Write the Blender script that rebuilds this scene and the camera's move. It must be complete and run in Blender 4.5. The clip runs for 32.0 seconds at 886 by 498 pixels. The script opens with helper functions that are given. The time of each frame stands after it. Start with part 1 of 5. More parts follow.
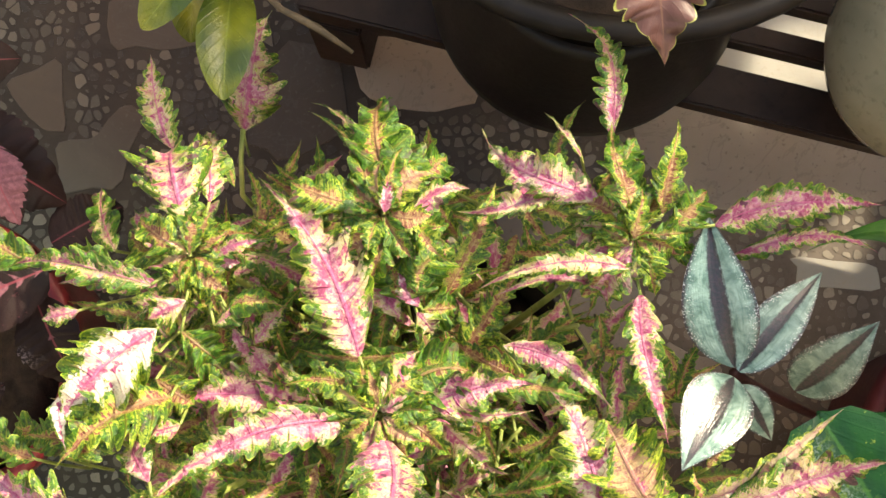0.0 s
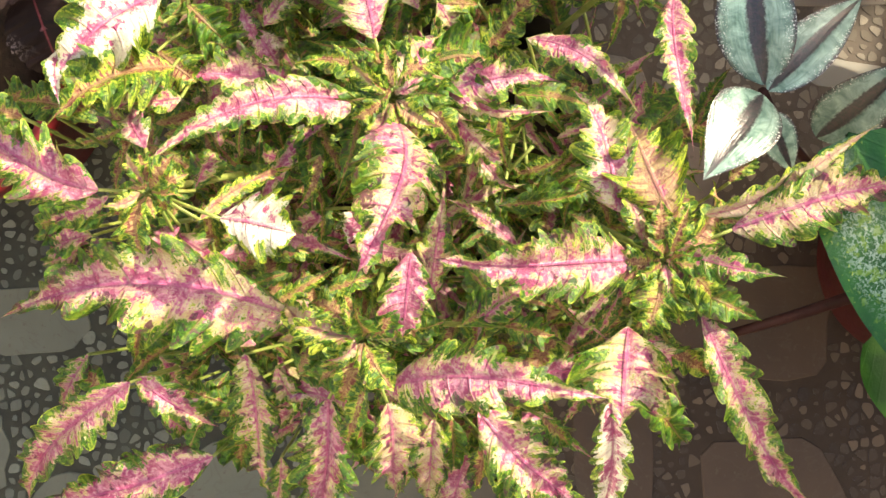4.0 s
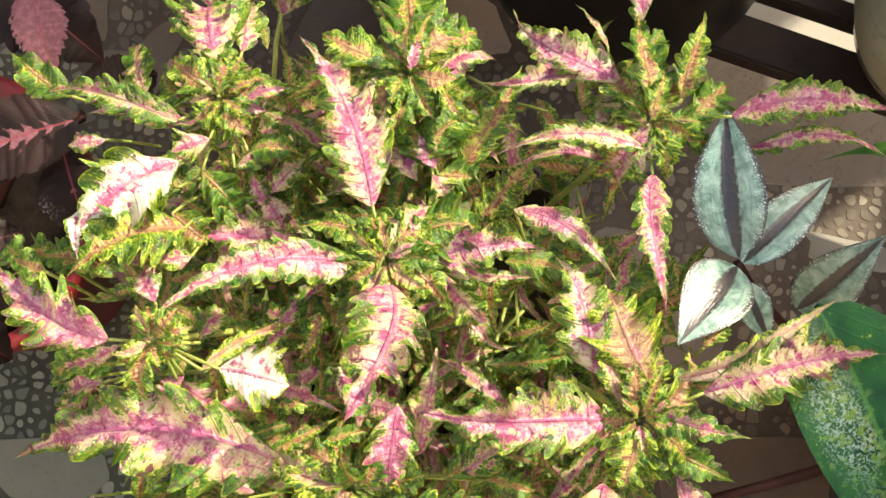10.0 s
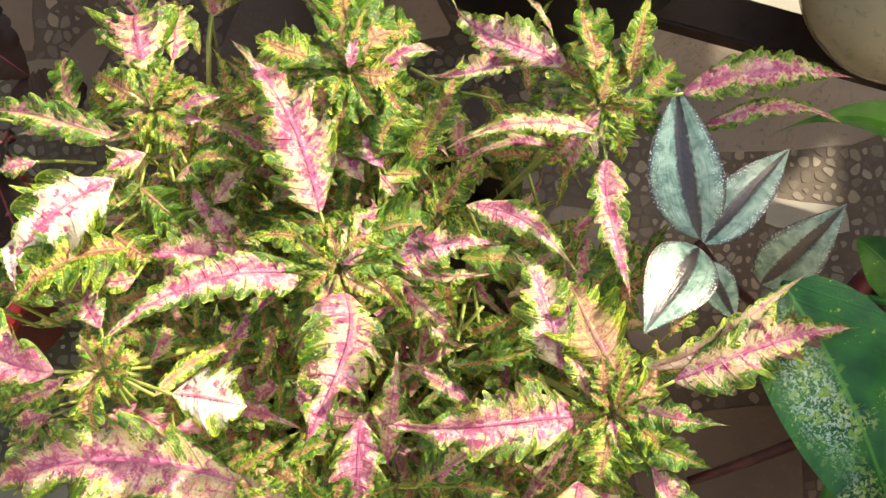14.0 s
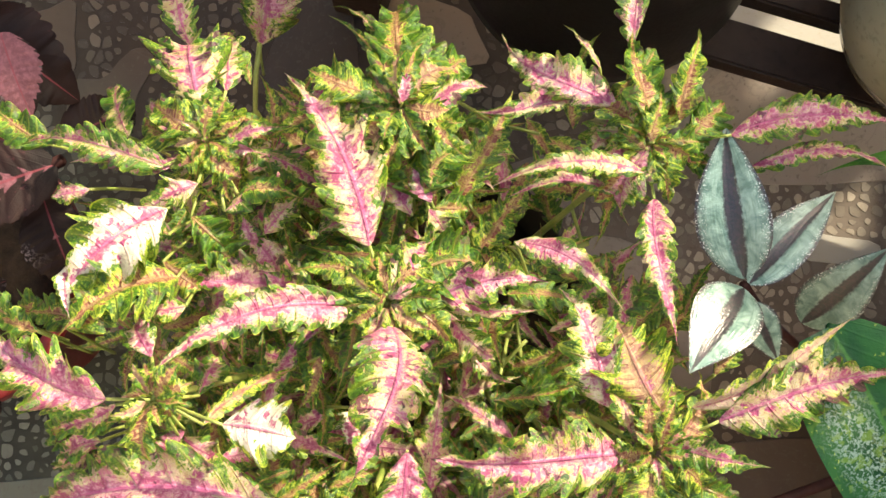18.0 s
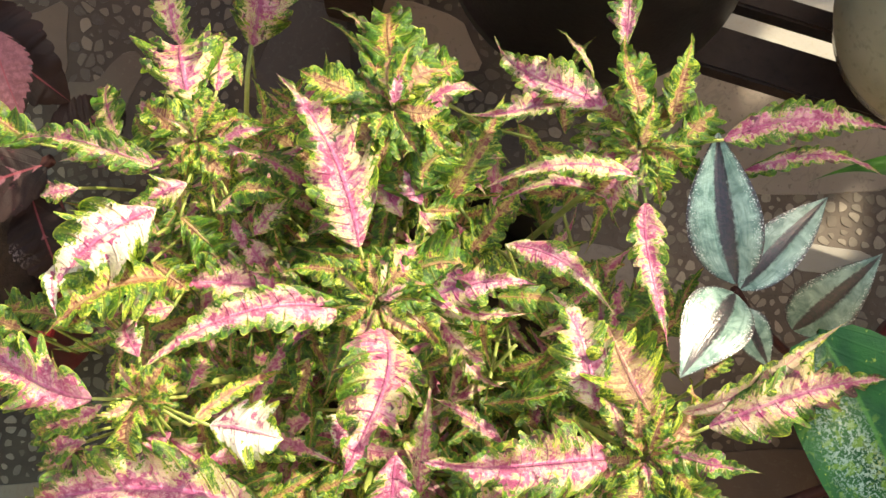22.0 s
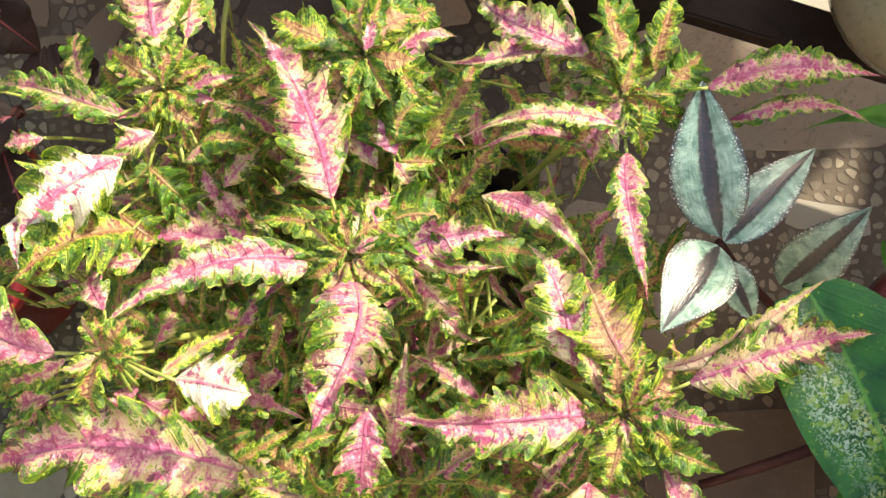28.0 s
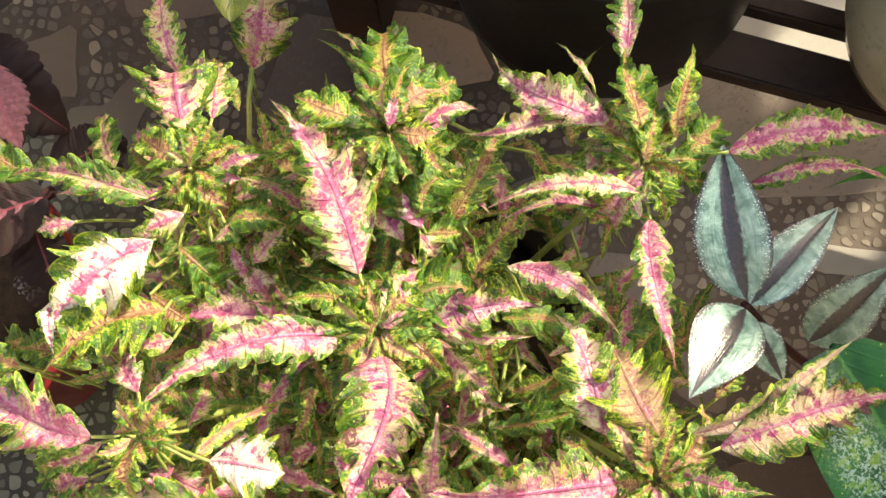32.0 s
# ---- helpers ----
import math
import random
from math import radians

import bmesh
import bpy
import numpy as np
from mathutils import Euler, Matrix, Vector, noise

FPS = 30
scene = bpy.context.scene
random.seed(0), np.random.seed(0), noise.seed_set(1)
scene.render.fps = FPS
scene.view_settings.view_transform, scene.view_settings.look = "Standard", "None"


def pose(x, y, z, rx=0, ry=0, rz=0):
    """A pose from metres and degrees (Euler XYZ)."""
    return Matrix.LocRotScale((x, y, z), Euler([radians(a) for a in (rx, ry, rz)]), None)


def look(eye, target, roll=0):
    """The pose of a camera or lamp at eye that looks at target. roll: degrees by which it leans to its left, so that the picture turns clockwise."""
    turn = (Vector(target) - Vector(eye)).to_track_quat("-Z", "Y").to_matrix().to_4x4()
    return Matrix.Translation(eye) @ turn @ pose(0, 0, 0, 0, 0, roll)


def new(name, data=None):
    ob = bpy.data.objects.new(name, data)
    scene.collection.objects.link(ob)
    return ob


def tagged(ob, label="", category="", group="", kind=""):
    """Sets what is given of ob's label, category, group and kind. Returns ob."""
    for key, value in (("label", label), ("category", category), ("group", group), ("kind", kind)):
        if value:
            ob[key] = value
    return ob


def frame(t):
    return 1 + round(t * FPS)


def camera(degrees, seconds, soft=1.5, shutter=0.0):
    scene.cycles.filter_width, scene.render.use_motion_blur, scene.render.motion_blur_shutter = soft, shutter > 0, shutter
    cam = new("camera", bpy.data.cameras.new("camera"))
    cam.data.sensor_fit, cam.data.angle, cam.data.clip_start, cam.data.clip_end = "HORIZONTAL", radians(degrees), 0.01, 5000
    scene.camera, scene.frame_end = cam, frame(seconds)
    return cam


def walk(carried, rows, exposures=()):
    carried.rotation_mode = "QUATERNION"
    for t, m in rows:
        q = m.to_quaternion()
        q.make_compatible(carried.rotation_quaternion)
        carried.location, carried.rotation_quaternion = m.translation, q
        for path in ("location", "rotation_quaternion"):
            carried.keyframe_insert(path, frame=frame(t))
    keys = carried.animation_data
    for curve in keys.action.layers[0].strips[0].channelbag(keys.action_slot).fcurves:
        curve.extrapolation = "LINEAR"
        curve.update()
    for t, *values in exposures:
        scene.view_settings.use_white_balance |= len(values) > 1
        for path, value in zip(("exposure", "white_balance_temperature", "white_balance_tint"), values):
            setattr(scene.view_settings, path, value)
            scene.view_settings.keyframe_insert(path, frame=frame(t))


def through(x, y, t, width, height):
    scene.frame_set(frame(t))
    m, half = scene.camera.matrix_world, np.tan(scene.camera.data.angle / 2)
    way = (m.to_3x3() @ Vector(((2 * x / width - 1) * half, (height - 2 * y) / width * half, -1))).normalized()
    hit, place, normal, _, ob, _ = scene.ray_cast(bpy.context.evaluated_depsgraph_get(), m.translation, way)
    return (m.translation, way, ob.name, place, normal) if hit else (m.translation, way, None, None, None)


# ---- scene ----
cam = camera(35, 32.0)
PATH = [
    (0.0, pose(0.0007, -0.0564, 0.9077, 4.483, 0.187, -2.218)),
    (0.5, pose(-0.0010, -0.0745, 0.9023, 3.563, -0.424, -0.298)),
    (1.0, pose(-0.0332, -0.1118, 0.8981, 3.034, -0.899, 2.980)),
    (1.5, pose(-0.0319, -0.1235, 0.8940, 2.016, -0.554, 2.495)),
    (2.0, pose(-0.0296, -0.1249, 0.8939, 2.212, -0.529, 2.448)),
    (2.5, pose(-0.0271, -0.1353, 0.8888, 1.951, -0.802, 2.715)),
    (3.0, pose(-0.0301, -0.1362, 0.8872, 1.479, -1.102, 2.681)),
    (3.5, pose(-0.0239, -0.1298, 0.8834, 1.089, -1.186, 1.417)),
    (4.0, pose(-0.0184, -0.1353, 0.8770, 0.356, -1.365, 1.883)),
    (4.5, pose(-0.0190, -0.1440, 0.8726, -0.001, -1.868, 2.627)),
    (6.5, pose(-0.0132, -0.1424, 0.8749, 0.993, -1.444, 2.977)),
    (7.0, pose(-0.0107, -0.1686, 0.8887, 4.276, -4.226, 2.611)),
    (7.5, pose(-0.0091, -0.1760, 0.9067, 5.470, -1.599, 0.005)),
    (8.0, pose(-0.0087, -0.1878, 0.9088, 7.667, -4.473, -2.066)),
    (8.5, pose(0.0010, -0.1783, 0.9187, 8.139, -4.636, -1.597)),
    (9.0, pose(0.0089, -0.1642, 0.9203, 8.786, -1.656, 1.840)),
    (9.5, pose(0.0142, -0.1486, 0.9136, 8.477, -1.336, 2.133)),
    (10.0, pose(0.0042, -0.1408, 0.9107, 7.308, 0.466, 3.478)),
    (10.5, pose(-0.0071, -0.1419, 0.9038, 4.024, 2.418, 4.362)),
    (11.0, pose(-0.0065, -0.1617, 0.8922, 1.953, 0.741, 5.177)),
    (11.5, pose(-0.0075, -0.1652, 0.8924, 2.451, 0.270, 4.209)),
    (12.0, pose(-0.0122, -0.1702, 0.8854, 1.661, -0.595, 5.269)),
    (12.5, pose(-0.0100, -0.1571, 0.8864, 2.778, -0.530, 3.893)),
    (13.0, pose(-0.0043, -0.1418, 0.8886, 4.185, -0.443, 2.625)),
    (13.5, pose(0.0007, -0.1286, 0.8921, 5.485, -0.420, 0.102)),
    (14.0, pose(0.0036, -0.1279, 0.8934, 6.240, -0.960, -0.752)),
    (14.5, pose(0.0033, -0.1250, 0.8986, 7.143, -0.355, -0.679)),
    (16.5, pose(-0.0065, -0.1190, 0.9009, 7.224, -0.493, 0.025)),
    (17.0, pose(-0.0071, -0.1206, 0.9006, 6.995, -0.692, 0.149)),
    (17.5, pose(-0.0107, -0.1183, 0.9007, 7.186, -0.747, 0.427)),
    (18.0, pose(-0.0102, -0.1196, 0.8989, 6.736, -0.575, 0.536)),
    (18.5, pose(-0.0103, -0.1162, 0.8995, 7.099, -0.607, 0.460)),
    (19.0, pose(-0.0087, -0.1190, 0.9019, 7.517, -0.556, -0.000)),
    (19.5, pose(-0.0101, -0.1207, 0.9004, 7.385, -0.861, 0.414)),
    (20.0, pose(-0.0079, -0.1171, 0.8994, 7.654, -0.887, -0.132)),
    (20.5, pose(-0.0036, -0.1136, 0.8966, 7.663, -1.293, -1.038)),
    (21.0, pose(-0.0042, -0.1146, 0.8980, 7.727, -1.086, -0.587)),
    (21.5, pose(-0.0070, -0.1190, 0.8976, 7.480, -0.887, 0.254)),
    (22.0, pose(-0.0096, -0.1237, 0.8957, 7.286, -0.971, 0.983)),
    (22.5, pose(-0.0102, -0.1314, 0.8933, 6.629, -1.023, 1.837)),
    (23.0, pose(-0.0100, -0.1360, 0.8933, 5.739, -0.825, 2.302)),
    (23.5, pose(-0.0102, -0.1389, 0.8921, 5.501, -0.990, 2.564)),
    (24.0, pose(-0.0096, -0.1389, 0.8921, 6.229, -0.721, 2.168)),
    (24.5, pose(-0.0107, -0.1503, 0.8862, 5.756, -0.599, 3.679)),
    (26.5, pose(0.0045, -0.1492, 0.8818, 5.694, -1.331, 1.682)),
    (27.0, pose(0.0047, -0.1340, 0.8835, 5.885, -0.792, 1.239)),
    (27.5, pose(0.0060, -0.1274, 0.8801, 5.539, -0.542, 0.996)),
    (28.0, pose(0.0037, -0.1268, 0.8800, 5.870, -0.615, 1.053)),
    (28.5, pose(0.0025, -0.1268, 0.8822, 5.994, -0.054, 1.187)),
    (29.0, pose(0.0014, -0.1239, 0.8832, 6.282, 0.059, 0.968)),
    (29.5, pose(0.0045, -0.1227, 0.8827, 6.813, -0.149, 0.539)),
    (30.0, pose(0.0028, -0.1210, 0.8839, 7.265, -0.271, -0.011)),
    (30.5, pose(0.0045, -0.1201, 0.8838, 7.092, 0.177, -0.404)),
    (31.0, pose(0.0051, -0.1178, 0.8850, 7.288, 0.370, -0.575)),
    (31.5, pose(0.0015, -0.1167, 0.8864, 6.708, 0.850, 0.181)),
    (32.0, pose(0.0056, -0.1125, 0.8873, 7.202, 0.867, -0.523)),
]
walk(cam, PATH, [(0.0, 2.31, 7600, 5), (32.0, 2.31, 7600, 5)])

# ---- world, sun and exposure ----
SUN_EL, SUN_AZ = 34.0, 40.0      # elevation, and direction counter-clockwise from +x
world = bpy.data.worlds.new("balcony_sky")
scene.world = world
world.use_nodes = True
wn = world.node_tree.nodes
sky = wn.new("ShaderNodeTexSky")
sky.sky_type = "NISHITA"
sky.sun_disc = False
sky.air_density, sky.dust_density, sky.ozone_density = 1.0, 4.0, 0.4
sky.sun_elevation = radians(SUN_EL)
sky.sun_rotation = radians(90 - SUN_AZ)
wn["Background"].inputs["Strength"].default_value = 0.15
world.node_tree.links.new(sky.outputs[0], wn["Background"].inputs["Color"])

sun_data = bpy.data.lights.new("sun", "SUN")
sun_data.energy, sun_data.angle, sun_data.color = 2.3, radians(0.5), (1.0, 0.93, 0.80)
sun = new("sun", sun_data)
sun_way = Vector((math.cos(radians(SUN_EL)) * math.cos(radians(SUN_AZ)), math.cos(radians(SUN_EL)) * math.sin(radians(SUN_AZ)), math.sin(radians(SUN_EL))))
sun.matrix_world = look(sun_way * 5, (0, 0, 0))


# ---- materials ----
class Nodes:
    """A small helper round one node material."""

    def __init__(self, name):
        self.mat = bpy.data.materials.new(name)
        self.mat.use_nodes = True
        self.tree = self.mat.node_tree
        self.shader = self.tree.nodes["Principled BSDF"]
        self.out = self.tree.nodes["Material Output"]

    def put(self, socket, value):
        if isinstance(value, bpy.types.NodeSocket):
            self.tree.links.new(value, socket)
        elif isinstance(value, tuple) and len(value) == 3 and socket.type == "RGBA":
            socket.default_value = (*value, 1)
        else:
            socket.default_value = value

    def math(self, op, a, b=0.0, clamp=False):
        n = self.tree.nodes.new("ShaderNodeMath")
        n.operation, n.use_clamp = op, clamp
        self.put(n.inputs[0], a)
        self.put(n.inputs[1], b)
        return n.outputs[0]

    def step(self, x, edge, soft):
        """0 below edge, 1 above it, soft between."""
        return self.math("MULTIPLY", self.math("SUBTRACT", x, edge), 1.0 / soft, True)

    def mix(self, f, a, b, blend="MIX"):
        n = self.tree.nodes.new("ShaderNodeMix")
        n.data_type, n.blend_type = "RGBA", blend
        self.put(n.inputs[0], f)
        self.put(n.inputs[6], a)
        self.put(n.inputs[7], b)
        return n.outputs[2]

    def coords(self, kind="Object"):
        return self.tree.nodes.new("ShaderNodeTexCoord").outputs[kind]

    def xyz(self, x, y, z=0.0):
        n = self.tree.nodes.new("ShaderNodeCombineXYZ")
        for s, v in zip(n.inputs, (x, y, z)):
            self.put(s, v)
        return n.outputs[0]

    def split(self, v):
        n = self.tree.nodes.new("ShaderNodeSeparateXYZ")
        self.put(n.inputs[0], v)
        return n.outputs

    def noise(self, vec, scale, detail=3.0, rough=0.55, distort=0.0):
        n = self.tree.nodes.new("ShaderNodeTexNoise")
        self.put(n.inputs["Vector"], vec)
        n.inputs["Scale"].default_value, n.inputs["Detail"].default_value = scale, detail
        n.inputs["Roughness"].default_value, n.inputs["Distortion"].default_value = rough, distort
        return n.outputs["Fac"]

    def info(self):
        return self.tree.nodes.new("ShaderNodeObjectInfo").outputs

    def bump(self, height, strength, distance=0.001):
        n = self.tree.nodes.new("ShaderNodeBump")
        n.inputs["Strength"].default_value, n.inputs["Distance"].default_value = strength, distance
        self.put(n.inputs["Height"], height)
        self.put(self.shader.inputs["Normal"], n.outputs[0])

    def finish(self, colour, rough=0.5, metal=0.0, specular=0.5, through=0.0, glow=None):
        s = self.shader
        self.put(s.inputs["Base Color"], colour)
        self.put(s.inputs["Roughness"], rough)
        s.inputs["Metallic"].default_value = metal
        s.inputs["Specular IOR Level"].default_value = specular
        if through:
            t = self.tree.nodes.new("ShaderNodeBsdfTranslucent")
            self.put(t.inputs["Color"], glow if glow is not None else colour)
            m = self.tree.nodes.new("ShaderNodeMixShader")
            m.inputs[0].default_value = through
            self.tree.links.new(s.outputs[0], m.inputs[1])
            self.tree.links.new(t.outputs[0], m.inputs[2])
            self.tree.links.new(m.outputs[0], self.out.inputs["Surface"])
        return self.mat


def coleus_material():
    """Leaf pattern laid out by lobe: rose heart, cream flank, green cells in the lobes and a lime rim."""
    m = Nodes("variegated coleus leaf")
    u, v, _ = m.split(m.coords("UV"))
    a = m.math("ABSOLUTE", m.math("SUBTRACT", m.math("MULTIPLY", v, 2.0), 1.0))
    lobe_map = m.tree.nodes.new("ShaderNodeUVMap")
    lobe_map.uv_map = "Lobe"
    lobe, seed, _ = m.split(lobe_map.outputs[0])
    s = m.math("FRACT", lobe)
    off_vein = m.math("ABSOLUTE", m.math("SUBTRACT", s, 0.5))
    info = m.info()
    tints = m.tree.nodes.new("ShaderNodeSeparateColor")
    m.put(tints.inputs[0], info["Color"])
    plum, yellow = tints.outputs[2], info["Alpha"]
    pink_edge, cream_edge = (m.math("SUBTRACT", m.math("MULTIPLY", c, 4.0), 3.0) for c in tints.outputs[:2])
    rosy = m.step(pink_edge, -0.35, 0.25)
    obj = m.coords("Object")

    def chance(shift, spread=1.0):
        n = m.tree.nodes.new("ShaderNodeTexWhiteNoise")
        m.put(n.inputs["Vector"], m.xyz(m.math("FLOOR", m.math("ADD", lobe, 0.02)), seed, shift))
        return m.math("MULTIPLY", m.math("SUBTRACT", n.outputs["Value"], 0.5), spread)

    def swing(n, amount):
        return m.math("MULTIPLY", m.math("SUBTRACT", n, 0.5), amount)

    blotch = m.noise(obj, 165.0, 3.0, 0.64, 1.1)
    feather = m.noise(m.xyz(m.math("MULTIPLY", lobe, 1.9), m.math("MULTIPLY", a, 2.0), seed), 1.0, 4.0, 0.65, 0.7)
    mottle = m.noise(obj, 430.0, 3.0, 0.64, 1.0)
    fine = m.noise(obj, 900.0, 2.0, 0.65)
    # streaks that run out along the lobes
    streak = m.noise(m.xyz(m.math("MULTIPLY", lobe, 5.5), m.math("ADD", m.math("MULTIPLY", a, 1.7), m.math("MULTIPLY", blotch, 2.0)), seed), 1.0, 3.0, 0.6, 0.5)
    broad = m.noise(obj, 58.0, 2.0, 0.5, 0.4)
    wobble = m.math("ADD", swing(blotch, 2.1), m.math("ADD", swing(feather, 1.6), swing(broad, 1.5)))
    wobble = m.math("ADD", m.math("ADD", wobble, m.math("ADD", swing(mottle, 1.0), swing(streak, 1.3))), chance(0.0, 0.55))
    wobble = m.math("MULTIPLY", wobble, m.math("ADD", 0.5, m.math("MULTIPLY", rosy, 0.5)))
    d = m.math("ADD", a, wobble)
    # rose heart with paler flecks, then cream with a net of red veins
    pink = m.mix(m.step(m.math("ADD", blotch, swing(fine, 0.4)), 0.40, 0.22), (0.35, 0.062, 0.150), (0.59, 0.260, 0.355))
    pink = m.mix(m.math("MULTIPLY", m.step(mottle, 0.55, 0.08), 0.65), pink, (0.70, 0.46, 0.47))
    pink = m.mix(m.math("MULTIPLY", m.step(mottle, 0.36, -0.06), 0.5), pink, (0.24, 0.020, 0.095))
    cream = m.mix(m.step(blotch, 0.40, 0.2), (0.47, 0.37, 0.17), (0.61, 0.51, 0.335))
    net = m.tree.nodes.new("ShaderNodeTexVoronoi")
    net.feature = "DISTANCE_TO_EDGE"
    net.inputs["Scale"].default_value = 520.0
    m.put(net.inputs["Vector"], obj)
    threads = m.math("SUBTRACT", 1.0, m.step(net.outputs["Distance"], 0.03, 0.10))
    flush = m.step(m.noise(obj, 80.0, 2.0, 0.5), 0.47, 0.10)
    cream = m.mix(m.math("MULTIPLY", threads, m.math("MULTIPLY", flush, 0.7)), cream, (0.50, 0.09, 0.24))
    cream = m.mix(m.step(cream_edge, 0.92, 0.08), cream, (0.75, 0.71, 0.58))
    dull = m.mix(m.step(m.math("ADD", streak, swing(mottle, 0.6)), 0.44, 0.12), (0.22, 0.062, 0.050), (0.46, 0.31, 0.13))
    cream = m.mix(rosy, dull, cream)
    leafy = m.mix(m.step(m.math("ADD", mottle, swing(fine, 0.5)), 0.40, 0.24), (0.022, 0.062, 0.006), (0.072, 0.198, 0.010))
    lime = m.mix(m.step(mottle, 0.35, 0.3), (0.21, 0.34, 0.015), (0.53, 0.56, 0.080))
    # young leaves: lime veins and flecks between green cells
    ribs = m.math("SUBTRACT", 1.0, m.step(m.math("ADD", off_vein, swing(mottle, 0.9)), 0.02, 0.10))
    fleck = m.step(m.math("ADD", m.math("ADD", streak, swing(mottle, 0.55)), m.math("MULTIPLY", yellow, 0.09)), 0.585, 0.06)
    leafy = m.mix(m.math("MAXIMUM", m.math("MULTIPLY", ribs, 0.30), m.math("MULTIPLY", fleck, m.math("MULTIPLY", yellow, 1.1, True))), leafy, lime)
    col = m.mix(m.step(d, pink_edge, 0.06), pink, cream)
    col = m.mix(m.step(d, m.math("SUBTRACT", cream_edge, 0.06), 0.05), col, lime)
    col = m.mix(m.step(d, m.math("ADD", cream_edge, 0.03), 0.05), col, leafy)
    # green cells in the outer lobes of the rosy leaves, each lobe by chance
    cell = m.math("ADD", m.math("MULTIPLY", m.math("SUBTRACT", a, 0.66), 1.5), m.math("ADD", m.math("ADD", swing(mottle, 1.5), swing(blotch, 1.2)), chance(3.0, 0.8)))
    cell = m.math("SUBTRACT", cell, m.math("MULTIPLY", off_vein, 0.35))
    patterned = m.math("MULTIPLY", m.step(cream_edge, 1.30, -0.06), m.step(cream_edge, 0.0, 0.2))
    col = m.mix(m.math("MULTIPLY", m.step(cell, -0.04, 0.05), patterned), col, leafy)
    # thin lime rim round every lobe
    rim = m.math("MULTIPLY", m.step(m.math("ADD", a, swing(mottle, 0.10)), 0.955, 0.02), m.step(m.math("ADD", blotch, chance(7.0, 0.35)), 0.44, 0.1))
    col = m.mix(m.math("MULTIPLY", rim, 0.75), col, lime)
    dark = m.math("ADD", m.math("MULTIPLY", m.noise(obj, 220.0, 2.0, 0.6, 0.7), 0.8), m.math("MULTIPLY", m.math("ADD", a, chance(5.0)), 0.13))
    dark = m.math("MULTIPLY", m.step(dark, 0.56, 0.04), plum)
    col = m.mix(dark, col, m.mix(m.step(blotch, 0.50, 0.08), (0.085, 0.016, 0.040), (0.020, 0.062, 0.010)))
    # veins
    lines = m.math("SUBTRACT", 1.0, m.step(off_vein, 0.02, 0.05))
    lines = m.math("MULTIPLY", lines, m.step(a, 0.85, -0.3))
    warm = m.mix(rosy, (0.34, 0.22, 0.06), (0.44, 0.05, 0.20))
    col = m.mix(m.math("MULTIPLY", lines, 0.25), col, warm)
    mid = m.math("SUBTRACT", 1.0, m.step(a, 0.03, 0.04))
    col = m.mix(m.math("MULTIPLY", mid, 0.6), col, m.mix(rosy, (0.42, 0.24, 0.13), (0.55, 0.10, 0.27)))
    tall = m.math("ADD", m.math("ADD", m.math("MULTIPLY", lines, -0.7), m.math("MULTIPLY", mid, -0.8)), m.math("MULTIPLY", fine, 0.35))
    m.bump(m.math("ADD", tall, m.math("ADD", m.math("MULTIPLY", blotch, 1.2), m.math("MULTIPLY", mottle, 0.5))), 0.8, 0.0014)
    return m.finish(col, m.math("ADD", 0.32, m.math("MULTIPLY", fine, 0.24)), 0.0, 0.5, 0.34)


GLINT_V = 0.27   # across the blade, where the painted sky glints lie


